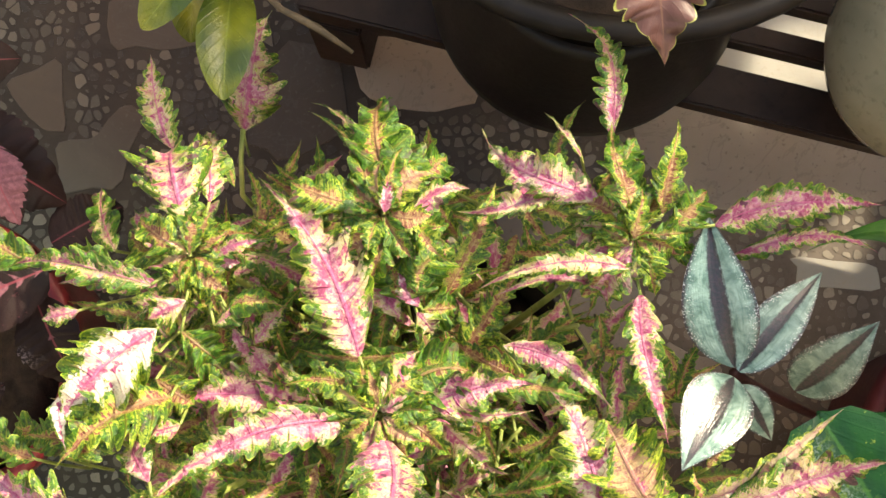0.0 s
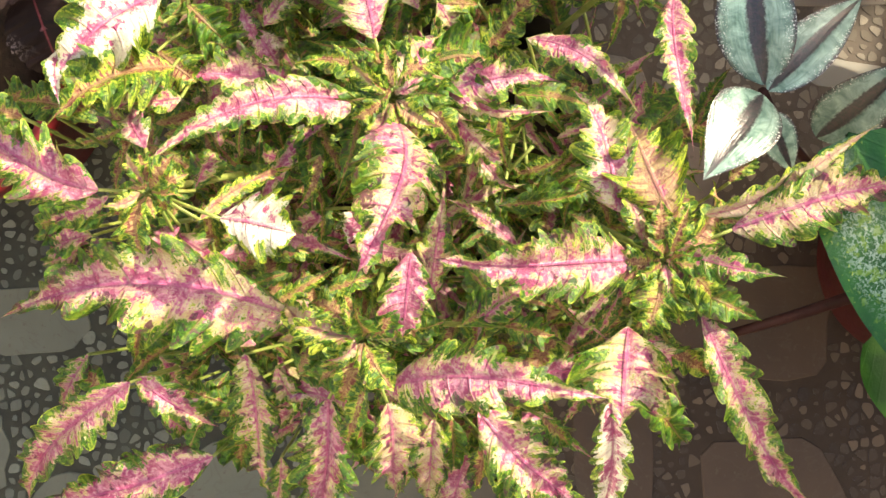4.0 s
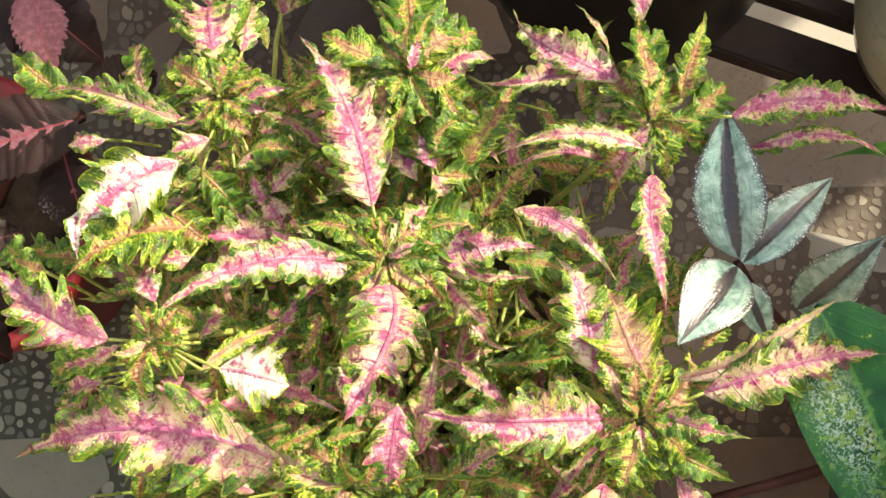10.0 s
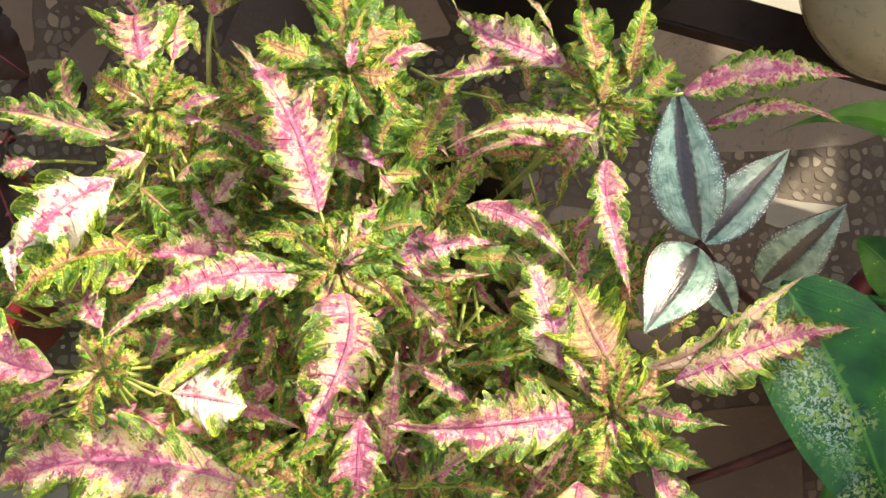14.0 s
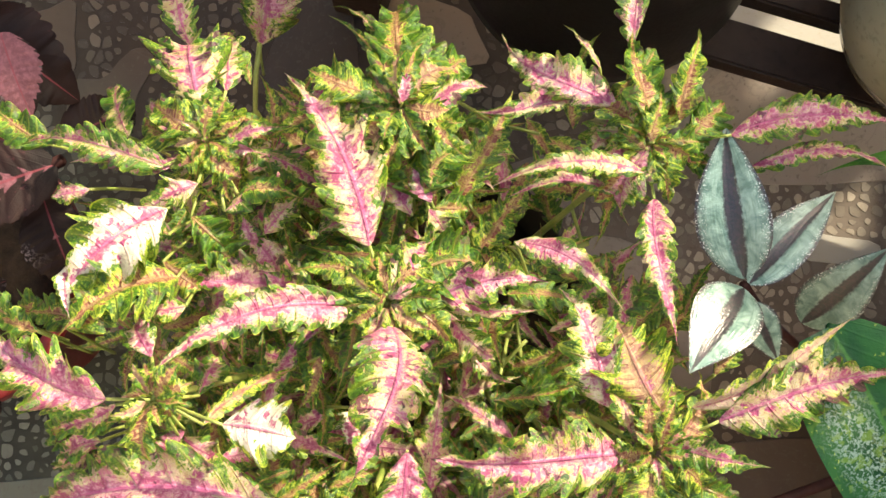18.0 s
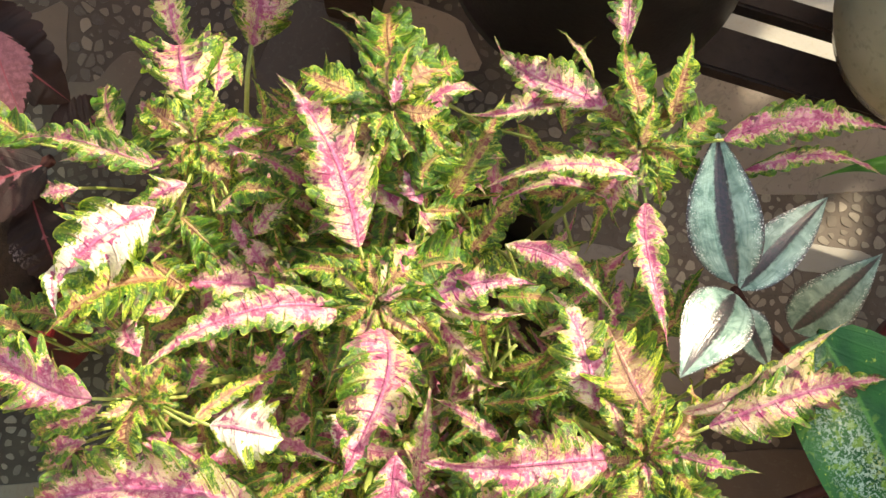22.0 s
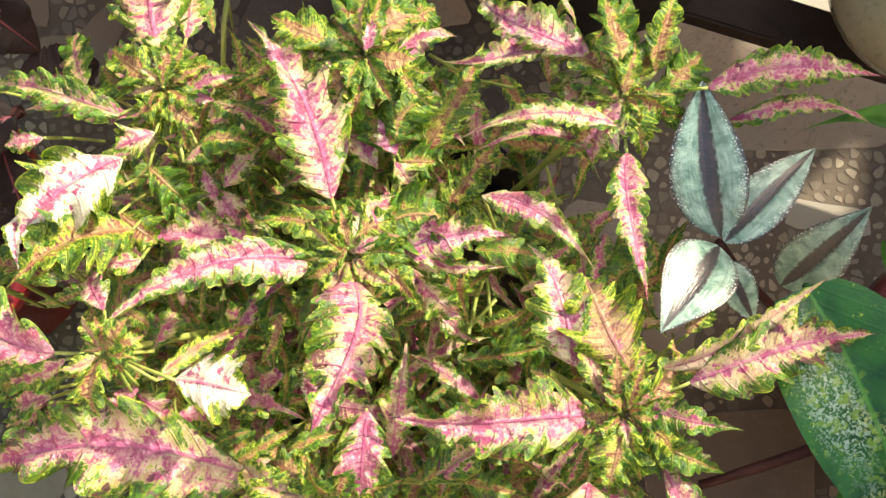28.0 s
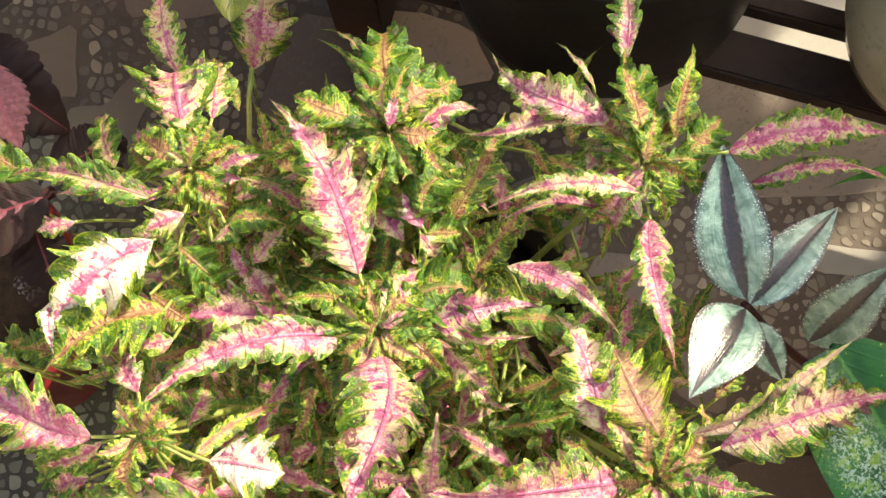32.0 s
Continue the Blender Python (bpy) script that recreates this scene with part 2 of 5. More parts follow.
def plain_leaf_material(name, dark, light, spot, spots, rough, through=0.15, vein=(0.25, 0.35, 0.1), gloss=0.5, relief=0.25, glint=0.0, heart=None, rim=None):
    m = Nodes(name)
    u, v, _ = m.split(m.coords("UV"))
    a = m.math("ABSOLUTE", m.math("SUBTRACT", m.math("MULTIPLY", v, 2.0), 1.0))
    obj = m.coords("Object")
    big, fine = m.noise(obj, 45.0, 2.0), m.noise(obj, 380.0, 3.0, 0.65)
    col = m.mix(m.step(big, 0.36, 0.28), dark, light)
    cloud = m.step(m.noise(obj, 26.0, 2.0), 0.72 - 0.3 * spots, 0.08)
    mottle = m.step(m.noise(obj, 620.0, 2.0, 0.7), 0.50, 0.06)
    col = m.mix(m.math("MULTIPLY", m.math("MULTIPLY", cloud, mottle), 0.75), col, tuple(0.6 * c + 0.12 for c in spot))
    col = m.mix(m.math("MULTIPLY", m.step(fine, 0.64, 0.05), m.step(big, 0.5 - 0.1 * spots, 0.15)), col, spot)
    if heart:
        amount = m.split(m.info()["Color"])[0]
        barb = m.math("ABSOLUTE", m.math("SUBTRACT", m.math("FRACT", m.math("SUBTRACT", m.math("MULTIPLY", u, 9.0), m.math("MULTIPLY", a, 2.4))), 0.5))
        reach = m.math("ADD", m.math("MULTIPLY", a, 1.5), m.math("ADD", m.math("MULTIPLY", m.math("ABSOLUTE", m.math("SUBTRACT", u, 0.42)), 0.9), m.math("MULTIPLY", barb, 0.7)))
        reach = m.math("ADD", reach, m.math("MULTIPLY", m.math("SUBTRACT", m.noise(obj, 120.0, 3.0, 0.6, 0.6), 0.5), 1.2))
        rose = m.mix(m.step(fine, 0.42, 0.2), heart, tuple(1.45 * c for c in heart))
        col = m.mix(m.step(m.math("SUBTRACT", amount, reach), 0.0, 0.10), col, rose)
    if rim:
        col = m.mix(m.step(m.math("ADD", a, m.math("MULTIPLY", m.math("SUBTRACT", big, 0.5), 0.15)), 0.93, 0.03), col, rim)
    if glint:
        du, dv = m.math("MULTIPLY", m.math("SUBTRACT", u, 0.38), 2.5), m.math("MULTIPLY", m.math("SUBTRACT", v, GLINT_V), 3.7)
        ring = m.math("SQRT", m.math("ADD", m.math("MULTIPLY", du, du), m.math("MULTIPLY", dv, dv)))
        ring = m.math("ADD", ring, m.math("MULTIPLY", big, 0.8))
        # white-blue reflections on the glossy blade, painted as specks
        glint_mask = m.math("MULTIPLY", m.math("SUBTRACT", 1.0, m.step(ring, 0.8, 0.5)), m.step(m.noise(obj, 640.0, 3.0, 0.7, 0.8), 0.495, 0.07))
        col = m.mix(m.math("MULTIPLY", glint_mask, glint), col, (0.28, 0.40, 0.34))
        fresh = m.math("MULTIPLY", m.math("SUBTRACT", 1.0, m.step(ring, 1.1, 0.5)), m.step(m.noise(obj, 210.0, 3.0, 0.6, 0.5), 0.55, 0.06))
        col = m.mix(m.math("MULTIPLY", fresh, 0.6), col, (0.13, 0.24, 0.03))
        eu, ev = m.math("MULTIPLY", m.math("SUBTRACT", u, 0.90), 22.0), m.math("MULTIPLY", m.math("SUBTRACT", v, 0.42), 7.0)
        scar = m.math("SQRT", m.math("ADD", m.math("MULTIPLY", eu, eu), m.math("MULTIPLY", ev, ev)))
        col = m.mix(m.step(m.math("ADD", scar, big), 1.25, -0.2), col, (0.58, 0.56, 0.09))
    col = m.mix(m.math("MULTIPLY", m.math("SUBTRACT", 1.0, m.step(a, 0.015, 0.03)), 0.7), col, vein)
    lat = m.math("ABSOLUTE", m.math("SUBTRACT", m.math("FRACT", m.math("SUBTRACT", m.math("MULTIPLY", u, 9.0), m.math("MULTIPLY", a, 2.4))), 0.5))
    m.bump(m.math("ADD", m.math("MULTIPLY", fine, 0.5), m.math("MULTIPLY", m.step(lat, 0.02, 0.1), 0.12)), relief, 0.001)
    return m.finish(col, rough, 0.0, gloss, through)


def zebrina_material():
    m = Nodes("silver striped tradescantia leaf")
    u, v, _ = m.split(m.coords("UV"))
    a = m.math("ABSOLUTE", m.math("SUBTRACT", m.math("MULTIPLY", v, 2.0), 1.0))
    obj = m.coords("Object")
    along = m.noise(m.xyz(m.math("MULTIPLY", u, 5.0), m.math("MULTIPLY", v, 22.0), m.math("MULTIPLY", m.info()["Random"], 20.0)), 1.0, 2.0, 0.5)
    fine = m.noise(obj, 620.0, 2.0, 0.7)
    w = m.math("ADD", a, m.math("ADD", m.math("MULTIPLY", m.math("SUBTRACT", along, 0.5), 0.16), m.math("MULTIPLY", m.math("SUBTRACT", fine, 0.5), 0.22)))
    silver = m.mix(m.step(m.noise(obj, 150.0, 3.0, 0.6, 0.5), 0.36, 0.28), (0.075, 0.150, 0.124), (0.255, 0.375, 0.322))
    silver = m.mix(m.math("MULTIPLY", m.step(along, 0.56, 0.12), 0.55), silver, (0.075, 0.150, 0.124))
    stripe = m.mix(m.step(fine, 0.4, 0.2), (0.018, 0.022, 0.024), (0.040, 0.026, 0.032))
    col = m.mix(m.step(w, m.math("ADD", 0.16, m.math("MULTIPLY", u, 0.06)), 0.10), stripe, silver)
    col = m.mix(m.step(w, 0.80, 0.16), col, stripe)
    tip = m.step(u, 0.93, 0.06)
    col = m.mix(tip, col, (0.10, 0.13, 0.12))
    spark = m.math("MULTIPLY", m.step(m.noise(obj, 1500.0, 1.0, 0.5), 0.62, 0.04), m.step(a, 0.62, 0.2))
    col = m.mix(m.math("MULTIPLY", spark, 0.6), col, (0.80, 0.84, 0.80))
    m.bump(m.math("ADD", along, m.math("MULTIPLY", fine, 0.7)), 0.4, 0.0008)
    return m.finish(col, 0.33, 0.0, 0.6, 0.1)


def stained_material(name, dark, light, scale, rough, specular=0.4, bump=0.25, metal=0.0, fine_scale=None):
    m = Nodes(name)
    obj = m.coords("Object")
    big, fine = m.noise(obj, scale, 4.0, 0.6, 0.4), m.noise(obj, fine_scale or scale * 12, 3.0, 0.65)
    col = m.mix(m.step(big, 0.32, 0.36), dark, light)
    col = m.mix(m.math("MULTIPLY", m.step(fine, 0.56, 0.12), 0.35), col, tuple(c * 0.55 for c in dark))
    m.bump(m.math("ADD", big, m.math("MULTIPLY", fine, 0.5)), bump, 0.001)
    return m.finish(col, m.math("ADD", rough - 0.08, m.math("MULTIPLY", fine, 0.16)), metal, specular)


def light_zones(m, obj, west, east, south):
    """Stone tones across the balcony with uneven light painted in: shaded dark brown, brighter beige to the east, sky
    grey towards the south-west.
    """
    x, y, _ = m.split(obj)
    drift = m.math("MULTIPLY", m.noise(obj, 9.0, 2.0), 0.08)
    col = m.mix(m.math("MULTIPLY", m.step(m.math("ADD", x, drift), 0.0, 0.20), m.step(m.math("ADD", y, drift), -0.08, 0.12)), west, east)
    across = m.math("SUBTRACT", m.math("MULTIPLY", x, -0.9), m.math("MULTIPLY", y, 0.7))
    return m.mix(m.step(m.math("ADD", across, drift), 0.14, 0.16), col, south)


def stone_material(name, west, east, south, vein, rough=0.5):
    m = Nodes(name)
    obj, info = m.coords("Object"), m.info()
    big, fine = m.noise(obj, 22.0, 5.0, 0.6, 1.2), m.noise(obj, 260.0, 3.0, 0.65)
    tone = m.math("ADD", m.math("MULTIPLY", m.math("POWER", info["Random"], 1.4), 0.75), m.math("MULTIPLY", m.step(big, 0.40, 0.25), 0.3))
    col = light_zones(m, obj, *(m.mix(tone, *pair) for pair in (west, east, south)))
    col = m.mix(m.math("MULTIPLY", m.step(fine, 0.62, 0.05), 0.45), col, vein)
    crack = m.math("ABSOLUTE", m.math("SUBTRACT", m.noise(obj, 16.0, 4.0, 0.6, 2.0), 0.5))
    col = m.mix(m.math("MULTIPLY", m.math("SUBTRACT", 1.0, m.step(crack, 0.004, 0.012)), 0.2), col, vein)
    m.bump(m.math("ADD", fine, big), 0.12, 0.0006)
    return m.finish(col, m.math("ADD", rough - 0.1, m.math("MULTIPLY", fine, 0.2)), 0.0, 0.25)


def cement_material():
    m = Nodes("terrazzo cement")
    obj = m.coords("Object")
    big, fine = m.noise(obj, 35.0, 4.0, 0.6, 0.4), m.noise(obj, 420.0, 3.0, 0.65)
    grade = m.step(big, 0.32, 0.36)
    # cement tones carry the floor's light levels: dim west, bright east, sky-lit south-west
    col = light_zones(m, obj, m.mix(grade, (0.026, 0.0158, 0.0098), (0.042, 0.0270, 0.0175)), m.mix(grade, (0.105, 0.082, 0.066), (0.140, 0.112, 0.091)), m.mix(grade, (0.018, 0.018, 0.013), (0.042, 0.044, 0.030)))
    col = m.mix(m.math("MULTIPLY", m.step(fine, 0.56, 0.12), 0.3), col, (0.03, 0.024, 0.018))
    m.bump(m.math("ADD", big, m.math("MULTIPLY", fine, 0.5)), 0.2, 0.001)
    return m.finish(col, 0.65, 0.0, 0.25)


# chip colours for west, east and south, with their shade and skylight included
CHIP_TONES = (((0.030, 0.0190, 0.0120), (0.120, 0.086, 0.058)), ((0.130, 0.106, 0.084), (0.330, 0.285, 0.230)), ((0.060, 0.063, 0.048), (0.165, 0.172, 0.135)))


def island_stone_material():
    m = Nodes("terrazzo chips")
    obj = m.coords("Object")
    rnd = m.math("POWER", m.tree.nodes.new("ShaderNodeNewGeometry").outputs["Random Per Island"], 1.7)
    fine = m.noise(obj, 300.0, 3.0, 0.65)
    col = light_zones(m, obj, *(m.mix(rnd, *pair) for pair in CHIP_TONES))
    col = m.mix(m.math("MULTIPLY", m.step(fine, 0.5, 0.2), 0.3), col, (0.075, 0.062, 0.048))
    m.bump(fine, 0.12, 0.0005)
    return m.finish(col, 0.5, 0.0, 0.25)


def far_floor_material():
    """The same terrazzo away from the plants: slabs, chips and joints as pattern."""
    m = Nodes("terrazzo floor")
    obj = m.coords("Object")

    def cells(scale, feature):
        n = m.tree.nodes.new("ShaderNodeTexVoronoi")
        n.feature = feature
        n.inputs["Scale"].default_value = scale
        m.put(n.inputs["Vector"], obj)
        return n.outputs["Distance" if feature == "DISTANCE_TO_EDGE" else "Color"]

    tone = m.split(cells(110.0, "F1"))[0]
    stone = m.mix(tone, (0.052, 0.041, 0.032), (0.120, 0.098, 0.078))
    col = m.mix(m.step(cells(110.0, "DISTANCE_TO_EDGE"), 0.05, 0.05), (0.046, 0.036, 0.028), stone)
    slab_tone = m.mix(m.split(cells(9.0, "F1"))[1], (0.085, 0.066, 0.051), (0.150, 0.120, 0.095))
    grain = m.noise(obj, 22.0, 5.0, 0.6, 1.2)
    slab_tone = m.mix(m.step(grain, 0.46, 0.2), slab_tone, (0.100, 0.079, 0.061))
    col = m.mix(m.step(cells(9.0, "DISTANCE_TO_EDGE"), 0.16, 0.01), col, slab_tone)
    m.bump(m.noise(obj, 200.0, 3.0), 0.1, 0.0006)
    return m.finish(col, 0.45)


COLEUS = coleus_material()
ZEBRINA = zebrina_material()
POTHOS = plain_leaf_material("green pothos leaf", (0.008, 0.048, 0.004), (0.034, 0.118, 0.008), (0.24, 0.34, 0.03), 0.0, 0.42, 0.2, (0.05, 0.15, 0.02), 0.14, 0.5)
GLINT_LEAF = plain_leaf_material("dark green pothos leaf with painted glints", (0.006, 0.042, 0.013), (0.020, 0.100, 0.018), (0.34, 0.44, 0.06), 0.25, 0.26, 0.05, (0.05, 0.17, 0.03), 0.25, 0.7, 0.7)
BRIGHT = plain_leaf_material("bright green and yellow pothos leaf", (0.016, 0.075, 0.006), (0.120, 0.230, 0.026), (0.30, 0.40, 0.06), 0.0, 0.40, 0.2, (0.10, 0.22, 0.04), 0.2, 0.4)
GLOSSY = plain_leaf_material("glossy olive green leaf", (0.040, 0.065, 0.005), (0.150, 0.165, 0.010), (0.30, 0.33, 0.04), 0.2, 0.20, 0.12, (0.16, 0.19, 0.02), 0.45, 1.0)
MAROON = plain_leaf_material("dark maroon leaf", (0.0075, 0.0038, 0.0036), (0.017, 0.0075, 0.0066), (0.07, 0.02, 0.025), 0.2, 0.55, 0.06, (0.16, 0.032, 0.045), 0.15, 0.5, heart=(0.115, 0.046, 0.057))
BRONZE = plain_leaf_material("bronze red leaf", (0.075, 0.032, 0.027), (0.135, 0.066, 0.055), (0.17, 0.10, 0.075), 0.4, 0.4, 0.2, (0.15, 0.08, 0.05), 0.4, 0.5, rim=(0.24, 0.26, 0.06))
DRY = plain_leaf_material("dry pinkish brown leaf", (0.20, 0.115, 0.090), (0.34, 0.20, 0.16), (0.14, 0.08, 0.07), 0.4, 0.6, 0.2, (0.2, 0.1, 0.08))
STEM = stained_material("pale green coleus stem", (0.12, 0.17, 0.030), (0.29, 0.31, 0.085), 60, 0.5)
RED_STEM = stained_material("reddish brown stem", (0.020, 0.0070, 0.0062), (0.038, 0.0135, 0.0115), 60, 0.6, 0.12)
BARK = stained_material("brown twig bark", (0.040, 0.028, 0.014), (0.085, 0.062, 0.034), 150, 0.75)
SOIL = stained_material("damp potting soil", (0.015, 0.010, 0.007), (0.045, 0.030, 0.020), 90, 0.9, 0.2, 0.8)
BLACK_PLASTIC = stained_material("weathered black plastic", (0.0075, 0.0055, 0.004), (0.016, 0.012, 0.009), 30, 0.5, 0.22)
TERRACOTTA = stained_material("terracotta plastic", (0.050, 0.008, 0.010), (0.082, 0.014, 0.016), 25, 0.55, 0.2)
RED_PLASTIC = stained_material("dull red plastic", (0.12, 0.007, 0.011), (0.17, 0.012, 0.017), 25, 0.45)
GLAZE = stained_material("glazed grey beige ceramic", (0.21, 0.185, 0.120), (0.30, 0.27, 0.185), 14, 0.22, 0.5, 0.08)
WOOD = stained_material("dark brown painted wood", (0.014, 0.0075, 0.005), (0.028, 0.0155, 0.0105), 18, 0.6, 0.18, 0.25)
FAR_FLOOR = far_floor_material()
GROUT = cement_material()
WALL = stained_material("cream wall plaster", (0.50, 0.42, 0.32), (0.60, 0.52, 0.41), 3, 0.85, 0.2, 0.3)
# the slab's west tones are painted shaded, its east tones brighter lit
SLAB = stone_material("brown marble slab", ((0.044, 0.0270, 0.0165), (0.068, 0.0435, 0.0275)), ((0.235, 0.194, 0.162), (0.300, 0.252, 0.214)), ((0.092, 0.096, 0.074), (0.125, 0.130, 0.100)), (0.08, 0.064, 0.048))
# tan stone twice: sunlight painted into the first, shade into the second
SUNLIT_TAN_SLAB = stone_material("sun-toned tan slab", *[((0.225, 0.165, 0.120), (0.270, 0.200, 0.148))] * 3, (0.10, 0.075, 0.055))
SHADED_TAN_SLAB = stone_material("shade-toned tan slab", *[((0.064, 0.045, 0.029), (0.082, 0.059, 0.039))] * 3, (0.06, 0.045, 0.03))
PALE_SLAB = stone_material("pale cream marble slab", *[((0.27, 0.25, 0.22), (0.33, 0.31, 0.275))] * 3, (0.28, 0.24, 0.19))
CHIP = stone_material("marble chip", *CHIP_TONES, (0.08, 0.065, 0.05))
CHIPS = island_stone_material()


# ---- builders ----
def part(name, bm, material, parent=None, label="", smooth=True):
    """Links a bmesh as one mesh object under a thing or a part."""
    mesh = bpy.data.meshes.new(name)
    bm.to_mesh(mesh)
    bm.free()
    mesh.materials.append(material)
    if smooth:
        mesh.shade_smooth()
    ob = new(name, mesh)
    ob.parent = parent
    return tagged(ob, label)


def thing(name, label, category, group="", at=(0, 0, 0)):
    ob = new(name)
    ob.empty_display_size = 0.02
    return tagged(ob, label, category, group)


def lathe(bm, profile, centre, turns=48):
    """Turns (radius, height) pairs round a vertical axis; the wall follows the profile outside and in."""
    rings = []
    for r, h in profile:
        ring = []
        for k in range(turns):
            q = 2 * math.pi * k / turns
            ring.append(bm.verts.new((centre[0] + r * math.cos(q), centre[1] + r * math.sin(q), h)))
        rings.append(ring)
    for low, high in zip(rings, rings[1:]):
        for k in range(turns):
            bm.faces.new((low[k], low[(k + 1) % turns], high[(k + 1) % turns], high[k]))
    bm.faces.new(rings[0][::-1])
    bm.faces.new(rings[-1])
    return bm


def tube(bm, points, radii, sides=8):
    points = [Vector(p) for p in points]
    rings = []
    for i, p in enumerate(points):
        way = (points[min(i + 1, len(points) - 1)] - points[max(i - 1, 0)]).normalized()
        x = way.orthogonal().normalized()
        y = way.cross(x)
        r = radii[i] if isinstance(radii, (list, tuple)) else radii
        rings.append([bm.verts.new(p + (x * math.cos(2 * math.pi * k / sides) + y * math.sin(2 * math.pi * k / sides)) * r) for k in range(sides)])
    for low, high in zip(rings, rings[1:]):
        twist = min(range(sides), key=lambda s: sum((low[k].co - high[(k + s) % sides].co).length_squared for k in range(sides)))
        for k in range(sides):
            bm.faces.new((low[k], low[(k + 1) % sides], high[(k + 1 + twist) % sides], high[(k + twist) % sides]))
    bm.faces.new(rings[0][::-1])
    bm.faces.new(rings[-1])
    return bm


def bend(a, b, up, n=8):
    a, b = Vector(a), Vector(b)
    return [a.lerp(b, i / n) + Vector((0, 0, up * 4 * (i / n) * (1 - i / n))) for i in range(n + 1)]


def box(bm, x0, y0, z0, x1, y1, z1, m=Matrix()):
    made = bmesh.ops.create_cube(bm, size=1, matrix=m @ Matrix.Translation(((x0 + x1) / 2, (y0 + y1) / 2, (z0 + z1) / 2)) @ Matrix.Diagonal((x1 - x0, y1 - y0, z1 - z0, 1)))
    return made["verts"]


def outline_coleus(u):
    return (u + 0.004) ** 0.52 * (1.002 - u) ** 1.52 / 0.324


def outline_oval(u):
    return max(0.0, (u + 0.004) ** 0.62 * (1.002 - u) ** 1.10) / 0.327


def outline_ovate(u):
    return (u + 0.004) ** 0.78 * (1.002 - u) ** 1.20 / 0.265


def outline_blunt(u):
    return max(0.0, (u + 0.004) ** 0.55 * (1.002 - u) ** 0.62) / 0.444


def outline_tailed(u):
    return (u + 0.03) ** 0.45 * max(0.0, 1.0 - u) ** 1.7 / 0.352


def outline_heart(u):
    return (u + 0.03) ** 0.45 * (1.0 - u) ** 0.80 / 0.49


def blade(base, tip, width, outline, teeth=0, depth=0.2, arch=0.1, side=0.0, roll=0.0, fold=0.25, wave=0.06, sweep=0.25, columns=8, rows=0, twist=0.0, bm=None):
    """One leaf blade from its base to its tip, with a folded midrib, an arched line and a scalloped edge."""
    base, tip = Vector(base), Vector(tip)
    way = tip - base
    length = way.length
    way.normalize()
    up0 = Vector((0, 0, 1)) - way * way.z
    up0 = up0.normalized() if up0.length > 0.05 else Vector((0, 1, 0))
    rows = rows or (9 * teeth if teeth else 20)
    bm = bm or bmesh.new()
    bm.loops.layers.uv.verify()
    if teeth and not bm.loops.layers.uv.get("Lobe"):
        bm.loops.layers.uv.new("Lobe")
    uv, lobe_uv = bm.loops.layers.uv[0], bm.loops.layers.uv.get("Lobe")
    seed = random.uniform(0, 50)
    phase = random.uniform(0, 6.28)
    cuts = [[random.uniform(0.25, 1.6) for _ in range(teeth + 2)] for _ in range(2)]
    marks = []
    for _ in range(2):
        widths = [random.uniform(0.55, 1.6) for _ in range(max(teeth, 1))]
        marks.append([sum(widths[:n]) / sum(widths) for n in range(len(widths) + 1)])
    uneven = [random.uniform(-0.13, 0.13) for _ in range(8)]
    nod = random.uniform(-0.10, 0.04) if teeth else 0.0
    grid, place = [], {}
    for i in range(rows + 1):
        u = i / rows
        hump = 4 * u * (1 - u)
        up = Matrix.Rotation(radians(roll + twist * (u - 0.4)), 3, way) @ up0
        left = up.cross(way)
        spine = base + way * (length * u) + up * (arch * length * hump + nod * length * u ** 4) + left * (side * length * hump)
        half = width / 2 * outline(min(u, 0.999))
        line = []
        for j in range(columns + 1):
            v = 2 * j / columns - 1
            a = abs(v)
            w = half
            ahead = quilt = 0.0
            spot = (0.5, seed)
            if teeth:
                right = 1 if v > 0 else 0
                n = 0
                while n < teeth - 1 and marks[right][n + 1] <= u:
                    n += 1
                s = min(1.0, (u - marks[right][n]) / (marks[right][n + 1] - marks[right][n]))
                lobe = math.sin(math.pi * s ** 1.3) ** 0.6 if 0.0 < s < 1.0 else 0.0
                cut = depth * cuts[right][n] * (lobe - 0.72)
                ahead = 0.75 * depth * cuts[right][n] * lobe * a ** 3
                bulge = uneven[int(u * 2.99) + 4 * right] * (1 - (u * 2.99) % 1.0) + uneven[int(u * 2.99) + 1 + 4 * right] * ((u * 2.99) % 1.0)
                w *= 1 + cut * a ** 3 + bulge
                quilt = 0.08 * width / teeth * 8 * math.sin(math.pi * s) * a * (1.15 - a) * hump
                spot = (n + s * 0.998 + 30 * right, seed)
            lift = fold * a * half - 0.45 * fold * a * a * a * half
            lift += wave * width * a * a * math.sin(u * (teeth or 5) * 2.4 + phase + (1.9 if v > 0 else 0.0)) * hump + quilt
            p = spine + left * (v * w) + up * lift + way * (sweep * half * a ** 1.4 * (1 - u) + ahead * half)
            vert = bm.verts.new(p)
            place[vert] = ((u, 0.5 + 0.5 * v), spot)
            line.append(vert)
        grid.append(line)
    for low, high in zip(grid, grid[1:]):
        for j in range(columns):
            face = bm.faces.new((low[j], low[j + 1], high[j + 1], high[j]))
            for loop in face.loops:
                loop[uv].uv = place[loop.vert][0]
                if lobe_uv:
                    loop[lobe_uv].uv = place[loop.vert][1]
    return bm


